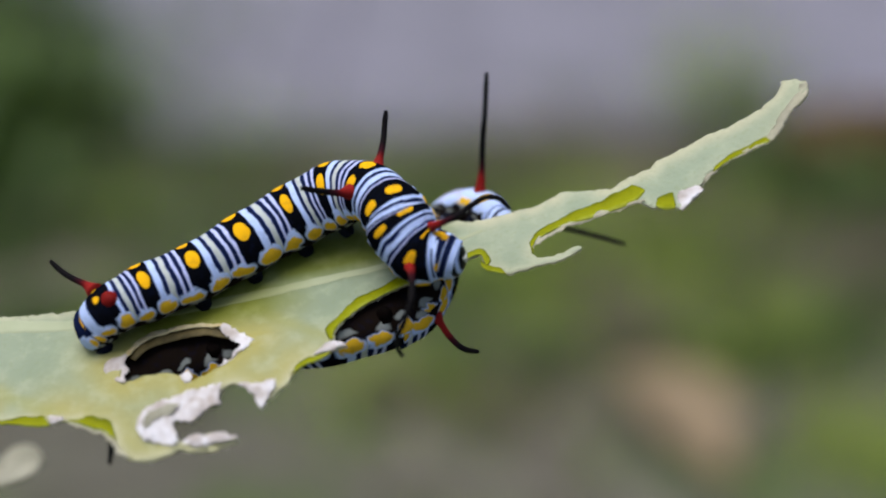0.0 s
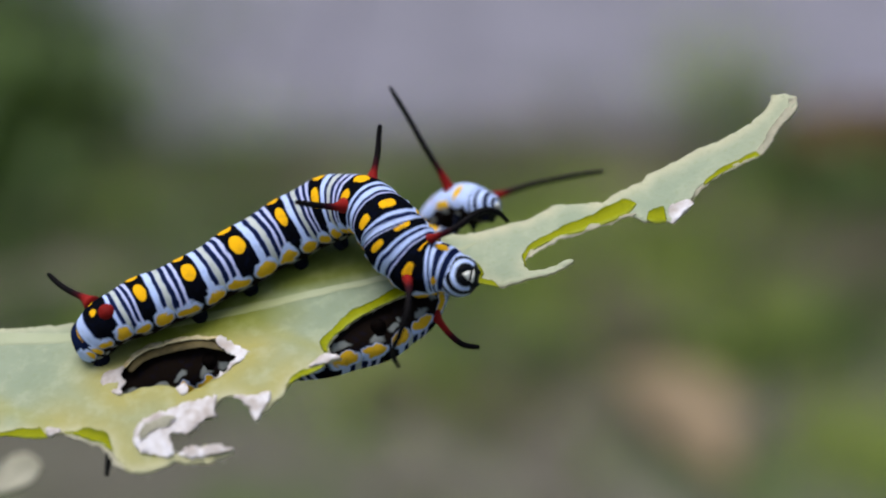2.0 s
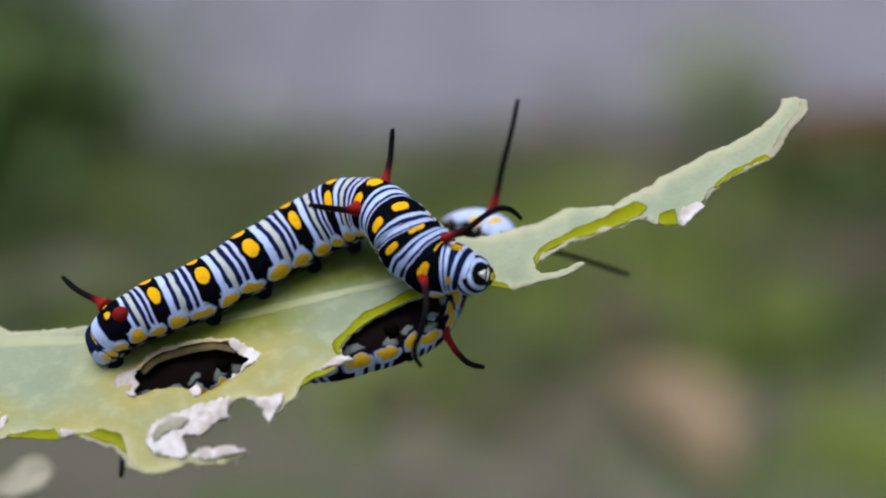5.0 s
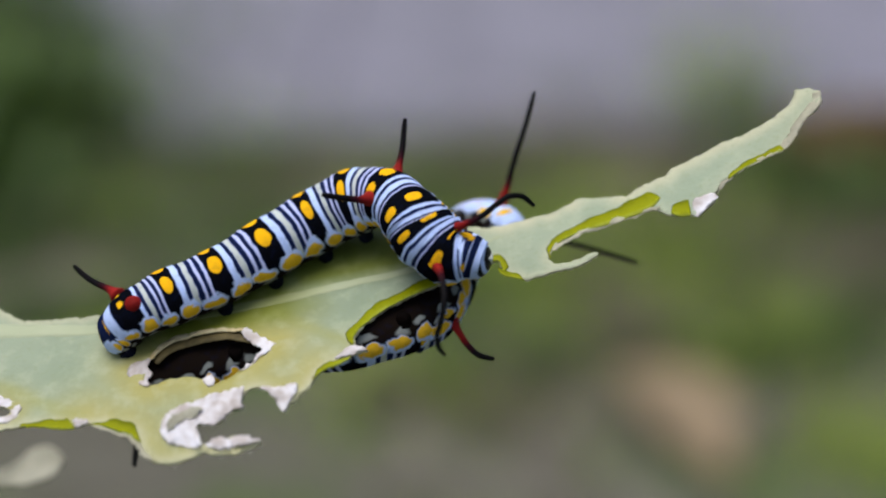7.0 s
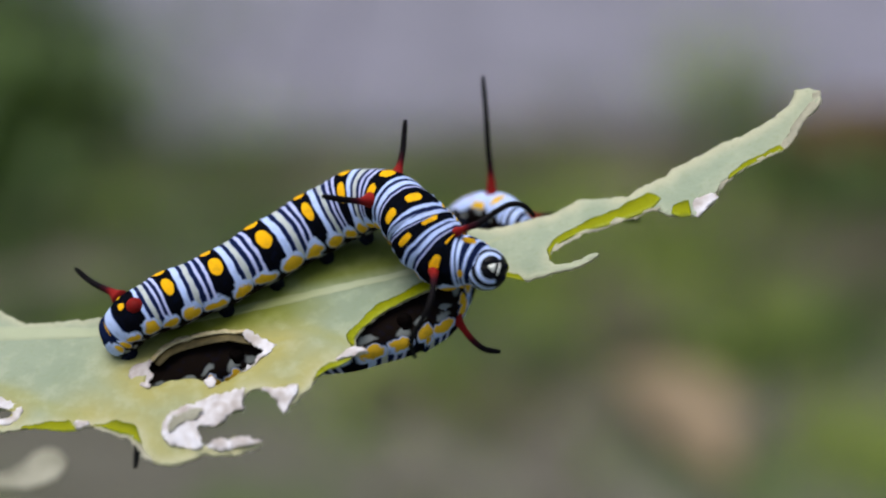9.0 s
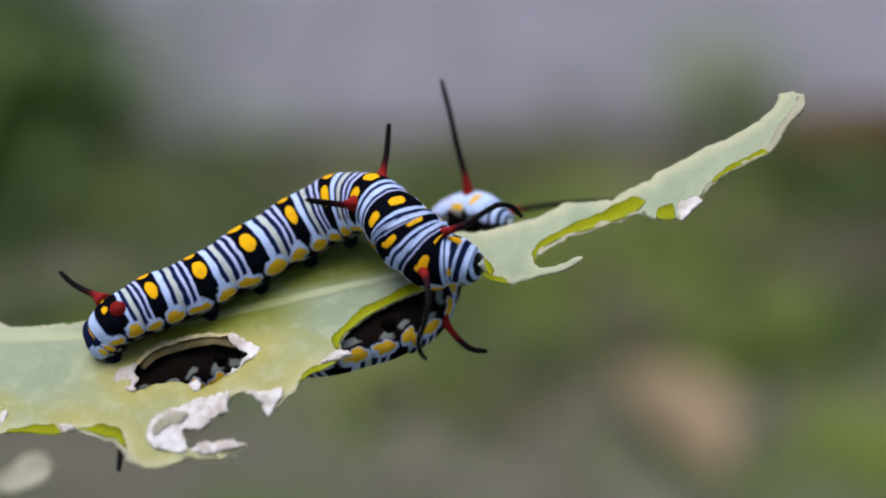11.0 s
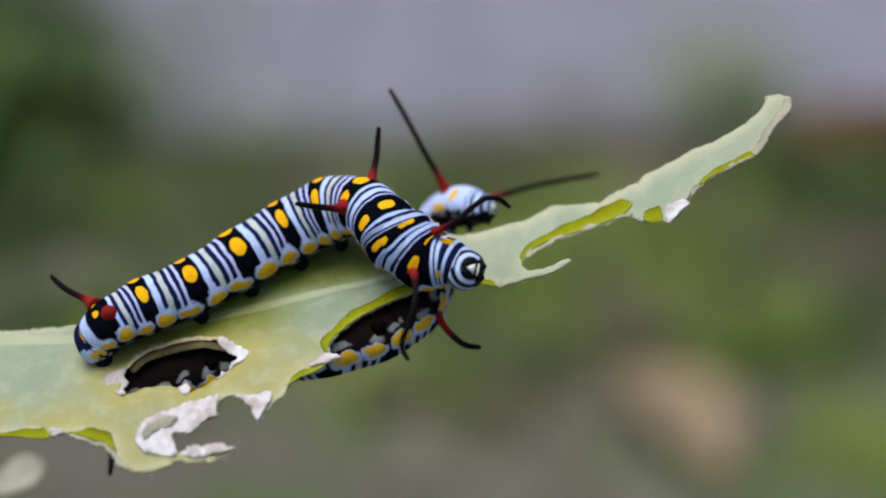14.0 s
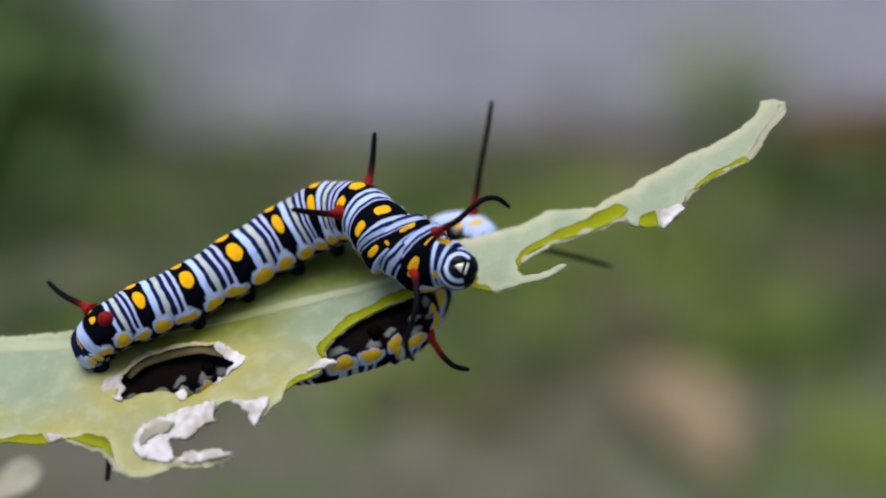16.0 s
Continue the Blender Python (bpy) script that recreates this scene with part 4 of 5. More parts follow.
CUT_C = ([
    (-10.42, 8.38), (-10.3, 7.47), (-9.61, 6.57), (-8.84, 5.87), (-7.8, 4.95), (-7.04, 4.45),
    (-5.55, 3.94), (-4.02, 3.2), (-2.65, 2.7), (-1.1, 2.6)],
   [
    (-9.83, 8.6), (-9.68, 7.88), (-9.19, 7.13), (-8.42, 6.5), (-7.41, 5.74), (-5.91, 5.03),
    (-3.91, 4.25), (-2.61, 3.87), (-1.1, 3.5)])
CUT_D = ([
    (7.28, 3.31), (7.39, 2.14), (8.66, 0.98), (10.68, 0.28), (13.42, -0.01), (15.69, -0.41),
    (17.41, -0.47)],
   [
    (7.43, 3.5), (7.61, 2.49), (8.81, 1.72), (10.8, 1.43), (13.35, 1.48), (15.43, 1.46),
    (16.62, 1.26), (17.51, 0.56)])
CUT_E = ([
    (18.11, 1.87), (18.87, 1.89), (19.82, 2.11)],
   [
    (17.91, 2.72), (18.62, 3.52), (19.34, 3.67)])
CUT_F = ([
    (3.08, 2.65), (3.47, 3.62), (4.1, 4.05), (4.65, 4.35), (4.85, 4.7)],
   [
    (3.06, 3.44), (3.47, 4.31), (4.13, 4.6), (4.66, 4.95), (4.9, 5.1)])
CUT_G = ([
    (22.78, 1.42), (24.76, 0.68), (26.42, 0.63), (27.94, 0.67)],
   [
    (23.02, 1.58), (24.86, 1.18), (26.46, 1.3), (27.67, 1.3)])
CUT_H = ([
    (-13.18, 10.99), (-12.48, 10.35), (-11.76, 10.05), (-11.05, 9.87)],
   [
    (-13.36, 11.51), (-12.91, 11.06), (-12.23, 10.65), (-11.29, 10.47), (-10.57, 10.24), (-10.08, 9.89)])
CUT_I = ([
    (1.2, 2.3), (2.2, 1.75), (3.3, 1.75), (3.8, 2.6), (3.85, 3.5)],
   [
    (1.2, 2.85), (2.12, 2.5), (3.05, 2.22), (3.34, 3.1), (3.4, 3.8)])
STEM_JOINT = on_leaf(MIDRIB[0][0] - 5.0, MIDRIB[0][1] + 0.5)
TORN_PATH = [
    (-50.0, 16.0, -30.4), (-46.0, 13.5, -29.4), (-43.0, 12.0, -28.0), (-40.6, 11.4, -26.9), (-38.5, 11.2, -26.5)]
PLANT, PLANT_BASE = build_plant()


# ---- caterpillars: segments are counted from the rear filaments (0) to the front ones (9) ----
class Body:
    """The smooth axis of a caterpillar: rows of segment, place and radius (mm), and the way its back faces."""

    def __init__(self, spine, backs):
        self.spine, self.backs = np.array(spine), np.array(backs)

    def at(self, u):
        u = np.atleast_1d(np.asarray(u, float))
        v = hermite(self.spine[:, 0], self.spine[:, 1:], u)
        ahead = hermite(self.spine[:, 0], self.spine[:, 1:4], u + 0.02) - hermite(self.spine[:, 0], self.spine[:, 1:4], u - 0.02)
        tan = unit(ahead)
        back = np.stack([np.interp(u, self.backs[:, 0], self.backs[:, i]) for i in (1, 2, 3)], 1)
        back = unit(back - tan * (back * tan).sum(1, keepdims=True))
        return v[:, :3], v[:, 3], tan, back, np.cross(tan, back)

    def skin(self, name, u0, u1, core=99.0):
        """The skin from segment u0 to u1; past core it runs on, narrower, inside the next piece."""
        n = max(8, int((u1 - u0) * 26))
        k = 64
        u = np.linspace(u0, u1, n)
        c, r, tan, back, side = self.at(u)
        r = r * (1 + 0.022 * np.cos(2 * math.pi * u) + 0.004 * np.cos(2 * math.pi * 5 * u + 0.8))
        r = r * (1 - 0.11 * np.clip((u - core) / 0.2, 0, 1))
        phi = np.linspace(-math.pi, math.pi, k, endpoint=False)
        fold = 1 + 0.05 * np.exp(-((np.abs(phi) - 1.72) / 0.28) ** 2) - 0.10 * np.clip((np.abs(phi) - 2.1) / 1.0, 0, 1)
        rr = r[:, None] * fold[None]
        puff = 1 + 0.03 * np.exp(-((np.abs(phi) - 1.72) / 0.25) ** 2)[None] * np.cos(4 * math.pi * (u - 0.25))[:, None]
        rings = c[:, None] + (rr * puff)[..., None] * (np.cos(phi)[None, :, None] * back[:, None] + np.sin(phi)[None, :, None] * side[:, None])
        return rings_mesh(name, rings, u + 4.0, np.abs(phi) / math.pi)

    def foot(self, name, u, phi, length, r0, r1, splay):
        """A fleshy leg with a swollen sole, set on the belly."""
        c, r, tan, back, side = (v[0] for v in self.at(u))
        way = math.cos(phi) * back + math.sin(phi) * side
        down = -back * (1 - splay) + way * splay
        p = c + way * r * 0.82
        return tube(name, [p, p + down * length * 0.45, p + down * length * 0.85, p + down * length], (r0, r0 * 0.8, r1, r1 * 0.75), 12, 4)


def filament(name, pts, thick):
    return tube(name, pts, (thick * 2.7, thick * 1.75, thick * 1.15, thick, thick * 0.97, thick * 0.94, thick * 0.9, thick * 0.87, thick * 0.84, thick * 0.6), 14, 9, 0.05, True)


def head_mesh(ends, back, r, forward):
    a, b = (np.array(e) for e in ends)
    ahead = unit(b - a)
    back = unit(back - ahead * (back @ ahead))
    side = np.cross(ahead, back)
    c = (a + b) / 2
    pole = unit(back * math.sqrt(1 - forward ** 2) + ahead * forward)
    up_ = unit(-ahead + pole * (ahead @ pole))
    n, k = 26, 40
    th, ph = np.linspace(0.02, math.pi - 0.02, n), np.linspace(-math.pi, math.pi, k, endpoint=False)
    lat = np.cross(pole, up_)
    d = (np.cos(th)[:, None, None] * pole + np.sin(th)[:, None, None] * (np.cos(ph)[None, :, None] * up_ + np.sin(ph)[None, :, None] * lat))
    stretch = np.array((1.0, 1.02, 0.92)) * r
    comp = np.stack([(d * ahead).sum(2), (d * side).sum(2), (d * back).sum(2)], 2)
    # a shallow seam down the crown
    seam = 1 - 0.05 * np.exp(-(comp[..., 1] / 0.13) ** 2)
    q = comp * stretch * seam[..., None]
    rings = c + q[..., 0:1] * ahead + q[..., 1:2] * side + q[..., 2:3] * back
    me = rings_mesh("head", rings[:, ::-1], np.linspace(0, 1, n), np.abs(ph[::-1]) / math.pi)
    return me, c, ahead, back, side, pole, stretch


def face_plate(name, c, ahead, back, side, pole, stretch, corners, rise):
    """A small raised plate on the head: corners in (ahead, side) steps round the pole."""
    fwd_ = unit(ahead - pole * (ahead @ pole))
    ring = []
    corners = gnawed(corners, 0.09, 0.004, 5)
    for x, y in corners:
        d = unit(pole + fwd_ * x + side * y)
        comp = np.array(((d @ ahead), (d @ side), (d @ back))) * stretch * (1 + rise)
        ring.append(c + comp[0] * ahead + comp[1] * side + comp[2] * back)
    ring = np.array(ring)
    mid = ring.mean(0) + pole * 0.06
    low = ring - pole * 0.12
    verts = [tuple(p * MM) for p in np.concatenate([[mid], ring, low])]
    n = len(ring)
    faces = [(0, 1 + i, 1 + (i + 1) % n) for i in range(n)] + [(1 + i, 1 + n + i, 1 + n + (i + 1) % n, 1 + (i + 1) % n) for i in range(n)]
    me = bpy.data.meshes.new(name)
    me.from_pydata(verts, [], faces)
    return me


def build_caterpillar(base, label, spine, backs, ends, head_r, rear, middle, front, piv2, piv1, foot_length, split, fore_skin, head_skin):
    """One caterpillar; its front segment, collar and head are parts that move."""
    cat = thing("caterpillar", base, label, "caterpillar", "caterpillars on the leaf")
    b = Body(spine, backs)
    body = part("body", b.skin("body", -2.0, split + 0.9, split), SKIN, cat, "striped body with yellow spots")
    waist = part("middle_segment", b.skin("middle_segment", split - 0.06, 9.1, 8.45), SKIN, cat, origin=tuple(b.at(split + 0.6)[0][0]))
    for pts in rear + middle:
        stump = pts is rear[0] and split > 6
        me = tube("filament", pts, (0.76, 0.76, 0.76, 0.72, 0.56, 0.2), 16, 6, 0.0, True) if stump else filament("filament", pts, 0.28)
        part("filament", me, STUMP if stump else SHORT_RED if split > 6 else FILAMENT, waist if split < 6 and any(pts is q for q in middle) else cat, "red-based black filament")
    for u in (2, 3, 4, 5):
        for s in (-1, 1):
            part("proleg", b.foot("proleg", u - 0.08, s * 2.45, foot_length, 0.9, 0.66, 0.25), FLESH if split > 6 else BELLY, cat, "stubby blue-black proleg" if split > 6 else "stubby black proleg")
    for s in (-1, 1):
        part("proleg", b.foot("proleg", -1.45, s * 2.5, foot_length + (0.9 if split > 6 else 0.3), *((0.85, 0.8, 0.5) if split > 6 else (0.7, 0.6, 0.2))), FLESH, cat, "stubby blue-black proleg")
        part("leg", b.foot("leg", 8.1, s * 2.55, 1.7, 0.5, 0.14, 0.4), FLESH, waist)
    chest = part("front_segment", b.skin("front_segment", 8.38, 10.0, 9.42), fore_skin, cat, origin=piv2)
    feelers = [part("filament", filament("filament", pts, 0.26), FILAMENT, chest, "red-based black filament", origin=tuple(pts[0])) for pts in front]
    for s in (-1, 1):
        part("leg", b.foot("leg", 9.1, s * 2.5, 1.7, 0.5, 0.14, 0.4), FLESH, chest)
    collar = part("collar", b.skin("collar", 9.35, 10.6), fore_skin, cat, origin=piv1)
    for s in (-1, 1):
        part("leg", b.foot("leg", 10.1, s * 2.4, 1.5, 0.45, 0.12, 0.4), FLESH, collar)
    _, _, _, back, _ = (v[0] for v in b.at(10.5))
    me, c, *axes = head_mesh(ends, back, head_r, 0.52 if head_skin is HEAD else 0.96)
    head = part("head", me, head_skin, cat, "black head with white bands" if head_skin is HEAD else "bluish-white head with navy bands", origin=ends[0])
    ahead, back, side, pole, stretch = axes
    part("frons", face_plate("frons", c, *axes, [(-0.26, 0.0), (0.16, -0.26), (0.16, 0.26)], 0.02), FACE, head, "white triangular face plate")
    part("upper_lip", face_plate("upper_lip", c, *axes, [(0.30, -0.34), (0.44, -0.30), (0.44, 0.30), (0.30, 0.34)], 0.02), FACE, head, "pale lip")
    for s in (-1, 1):
        p = c + (ahead * 0.85 + side * 0.28 * s + back * 0.12 if head_skin is HEAD else ahead * 0.62 + side * 0.28 * s - back * 0.6) * head_r
        part("jaw", tube("jaw", [p - ahead * 0.15, p + ahead * 0.12, p + ahead * 0.3 - side * 0.15 * s], (0.32, 0.26, 0.08), 10, 4), FLESH, head)
    return cat, chest, collar, head, waist, feelers


SPINE_UPPER = [
    (-2, -29.39, -5.2, -6.33, 0.45), (-1.8, -28.99, -5.25, -6.11, 1.35), (-1, -27.81, -5.4, -5.14, 1.95),
    (0, -26.68, -5.6, -3.92, 2.12), (1, -23.99, -4.28, -2.93, 2.46), (2, -20.23, -2.58, -1.79, 2.47),
    (3, -16.4, -0.51, -0.15, 2.65), (4, -12.33, 1.52, 1.66, 2.8), (5, -8.62, 1.8, 3.51, 2.89),
    (6, -5.78, 0.17, 4.38, 2.43), (7, -3.79, -2.6, 3.54, 2.55), (8, -3, -3.58, 2.54, 2.76),
    (9, -1.16, -5.04, 0.93, 2.5), (10, 0.68, -5.75, 0.84, 1.92), (10.6, 1.86, -6.35, 0.58, 1.62)]
BACK_UPPER = [
    (-2, -0.5, -0.25, 0.83), (-1.8, -0.5, -0.25, 0.83), (-1, -0.5, -0.25, 0.83), (0, -0.39, -0.27, 0.88),
    (1, -0.18, -0.27, 0.94), (2, -0.2, -0.29, 0.94), (3, -0.23, -0.33, 0.92), (4, -0.33, -0.31, 0.89),
    (5, -0.42, -0.29, 0.86), (6, -0.37, -0.4, 0.84), (7, -0.36, -0.61, 0.71), (8, -0.26, -0.82, 0.5),
    (9, -0.21, -0.78, 0.59), (10, -0.22, -0.8, 0.56), (10.6, -0.2, -0.84, 0.5)]
HEAD_UPPER = [
    (1, -6.3, 0.61), (2.88, -7.1, 0.52)]
SPINE_LOWER = [
    (-2, -30.99, -8.18, -11.13, 0.42), (-1.6, -30.6, -7.92, -11.1, 1.2), (-1, -29.63, -7.24, -10.85, 1.86),
    (0, -26.62, -6.04, -10.15, 2.34), (1, -22.34, -4.11, -9.01, 2.74), (2, -17.94, -3.49, -8.04, 2.79),
    (3, -13.5, -3.86, -7.28, 2.69), (4, -9.06, -4.48, -6.5, 2.55), (5, -4.76, -3.02, -5.75, 2.59),
    (6, -1.85, -1.16, -4.62, 2.4), (7, -0.45, 2.6, -3.6, 2.15), (8, -0.1, 7.0, -2.5, 2.2),
    (8.5, 0.1, 8.9, -1.47, 1.85), (9, 0.45, 9.3, -0.3, 1.82), (9.5, 1.55, 8.7, 0.9, 1.92),
    (10, 2.9, 7.59, 1.54, 1.92), (10.6, 4.06, 6.52, 1.62, 1.78)]
BACK_LOWER = [
    (-2, 0.06, 0.01, -1), (-1.6, 0.08, 0.13, -0.99), (-1, 0.08, 0.28, -0.96), (0, 0.04, 0.44, -0.9),
    (1, 0.07, 0.49, -0.87), (2, 0.16, 0.48, -0.86), (3, 0.2, 0.41, -0.89), (4, 0.13, 0.35, -0.93),
    (5, 0.08, 0.35, -0.93), (6, 0.09, 0.29, -0.95), (7, 0.62, 0.65, -0.45), (8, 0.72, 0.69, 0.07),
    (9, 0.2, 0.6, 0.77), (11, 0.25, 0.37, 0.86)]
HEAD_LOWER = [
    (3.77, 6.62, 1.81), (5.11, 5.33, 1.77)]
PIVOT_CHEST, PIVOT_COLLAR = (-2.67, -3.48, 2.26), (-0.6, -5.17, 0.86)
PIVOT_LOWER = (0.3, 8.09, 0)

UPPER_REAR = [[
    (-26.55, -6.33, -2.66), (-26.42, -6.7, -2.51), (-26.29, -7.07, -2.35), (-26.16, -7.44, -2.2)], [
    (-28.01, -4.79, -2.53), (-29.02, -3.84, -2.26), (-29.96, -3.16, -2.13), (-31.22, -2.19, -1.81), (-32.36, -1.32, -1.18)]]
UPPER_MIDDLE = [[
    (-7.25, -1.42, 4.87), (-8.07, -2.32, 5.07), (-8.99, -3.02, 5.39), (-9.99, -3.62, 5.73), (-11.02, -4.22, 6.12)], [
    (-5.22, 0.74, 6.09), (-4.87, 1.78, 7.2), (-4.65, 2.6, 8.29), (-4.56, 3.22, 9.39), (-4.46, 3.59, 10.42)]]
UPPER_FRONT = [[
    (-2.41, -5.91, 0.61), (-2.17, -8.98, 0.34), (-2.33, -10.92, -0.89), (-2.98, -11.53, -2.54), (-3.43, -11.68, -3.57),
    (-3.39, -11.85, -4.31), (-2.99, -11.9, -5.05)], [
    (-0.96, -4.38, 2.76), (0.14, -6.22, 3.84), (1.39, -6.34, 4.41), (2.75, -5.65, 5.12), (3.97, -5.07, 5.54),
    (4.88, -4.92, 5.39), (5.84, -5.01, 4.52)]]
LOWER_REAR = [[
    (-26.74, -7.7, -10.93), (-26.02, -11.04, -11.32), (-25.39, -14.26, -11.41), (-25.37, -15.62, -12.52)], [
    (-28.48, -4.21, -11.57), (-29.6, -0.42, -12.84), (-30.69, 3.31, -14.31)]]
LOWER_MIDDLE = [[
    (-0.09, -1.88, -4.57), (0.61, -2.96, -5.2), (1.46, -3.59, -6.06), (2.54, -4.05, -6.73), (3.86, -4.02, -6.95)], [
    (-1.92, 2.29, -6.86), (-1.72, 5.53, -8.19), (-1.65, 8.38, -9.14)]]
LOWER_FRONT = [[
    (1.95, 7.84, 2.25), (1.1, 8.23, 4.48), (0.05, 8.61, 6.7), (-1.19, 9.24, 9.6), (-2.52, 9.85, 12.44)], [
    (4.46, 9.46, 1.14), (6.71, 11.1, 1.25), (9.02, 11.5, 1.76), (12.08, 11.48, 2.31), (15.66, 11.16, 2.89)]]
UPPER_BASE, LOWER_BASE = SPINE_UPPER[5][1:4], SPINE_LOWER[5][1:4]
UPPER = build_caterpillar(UPPER_BASE, "banded caterpillar with yellow spots arched on the leaf", SPINE_UPPER, BACK_UPPER, HEAD_UPPER, 1.74,
                          UPPER_REAR, UPPER_MIDDLE, UPPER_FRONT, PIVOT_CHEST, PIVOT_COLLAR, 1.2, 7.4, SKIN, HEAD)
LOWER = build_caterpillar(LOWER_BASE, "banded caterpillar clinging under the leaf, head over its edge", SPINE_LOWER, BACK_LOWER, HEAD_LOWER, 1.6,
                          LOWER_REAR, LOWER_MIDDLE, LOWER_FRONT, PIVOT_LOWER, PIVOT_LOWER, 0.7, 5.4, HOOD, PALE_HEAD)

# ---- what moves ----
# the upper caterpillar creeps forward: seconds, its front segment's way and its middle segment's way (mm)
UPPER_CREEP = [
    (0, -0.24, -0.01, -0.04, -0.12, 0.01, 0.04), (0.5, -0.29, 0, -0.01, -0.15, 0.04, 0.1), (1, 0.08, -0.02, -0.04, 0.08, -0.04, -0.09),
    (1.5, 0.01, 0, -0.01, 0.01, 0, -0.01), (2, 0.27, 0.03, 0.06, 0.15, -0.01, -0.04), (2.5, 0.27, 0.05, 0.13, 0.21, 0.02, 0.07),
    (3, 0.23, 0.05, 0.12, 0.17, 0.02, 0.06), (3.5, 0.4, 0.21, 0.58, 0.22, 0.09, 0.24), (4, 0.4, 0.11, 0.31, 0.28, -0.03, -0.06),
    (4.5, 0.4, 0.09, 0.26, 0.29, 0, -0.02), (4.7, 0.41, 0.09, 0.26, 0.28, 0, -0.02), (6.8, 0.35, 0.14, 0.39, 0.18, 0.04, 0.09),
    (7, 0.35, 0.14, 0.39, 0.18, 0.04, 0.09), (7.5, 0.37, 0.12, 0.34, 0.19, 0.03, 0.08), (8, 0.29, 0.11, 0.3, 0.13, 0.03, 0.08),
    (8.5, 0.29, 0.07, 0.18, 0.17, 0.06, 0.15), (9, 0.33, 0.04, 0.1, 0.25, -0.01, -0.04), (9.5, 0.24, 0.03, 0.08, 0.14, 0.01, 0.04),
    (10, 0.57, 0.05, 0.12, 0.36, 0.02, 0.04), (10.2, 0.6, 0.08, 0.22, 0.38, 0.02, 0.05), (12.3, 0.77, 0.16, 0.45, 0.48, 0.05, 0.14),
    (12.5, 0.8, 0.17, 0.47, 0.5, 0.06, 0.15), (13, 0.69, 0.05, 0.14, 0.56, 0, 0.01), (13.5, 0.62, 0.12, 0.32, 0.46, 0.03, 0.08),
    (14, 0.81, 0.2, 0.54, 0.56, 0.08, 0.23), (14.5, 0.9, 0.14, 0.38, 0.63, 0.03, 0.07), (15, 0.92, 0.27, 0.75, 0.7, 0.11, 0.31),
    (15.5, 1.2, 0.33, 0.9, 0.84, 0.15, 0.42), (16, 1.19, 0.33, 0.9, 0.98, 0.13, 0.35)]
# its near feeler swings (degrees), the head bends down to bite (1) or lifts (0) and is drawn in (mm), its far feeler swings (degrees)
UPPER_TUCK = [
    (0, -0.55, 1, 1.1, -1), (0.5, 1.28, 0.95, 1.04, -1), (1, 1.09, 0.1, 0.11, -1), (1.5, 0, 0, 0, -0.71), (2, -0.73, 0.15, 0.17, -0.89),
    (2.5, -1.82, 0.3, 0.33, 0.08), (3, -1.64, 0.4, 0.44, -0.03), (3.5, -7.12, 0.8, 0.88, -3.31), (4, 1.46, 0.35, 0.39, -1), (4.5, -3.83, 0.4, 0.44, -1),
    (4.7, -4.3, 0.35, 0.39, -2), (6.8, -9.2, 1, 1.1, -3.99), (7, -9.67, 1, 1.1, -3.56), (7.5, -8.76, 1, 1.1, 1.7), (8, -6.93, 1, 1.1, 0.72),
    (8.5, -4.38, 0.95, 1.04, 3.02), (9, 6.02, 0, 0, -0.2), (9.5, 4.01, 0, 0, 0.21), (10, -5.66, 0.15, 0.17, -0.07), (10.2, -5.93, 0.35, 0.39, 0),
    (12.3, -8.85, 1, 1.1, 2.14), (12.5, -9.12, 1, 1.1, -2.15), (13, 7.66, -0.05, 0.4, -2.85), (13.5, 1.46, 0.2, 0.4, -1.72), (14, -2.55, 0.1, 0.11, -6.57),
    (14.5, -3.28, 0.1, 0.11, -7.63), (15, -2.19, 0.35, 0.39, -11.26), (15.5, -5.84, 0.5, 0.55, -9.68), (16, -5.66, -0.15, 0.5, -7.31)]
BITE_AXIS = (0.3, 0.15, 0.94)
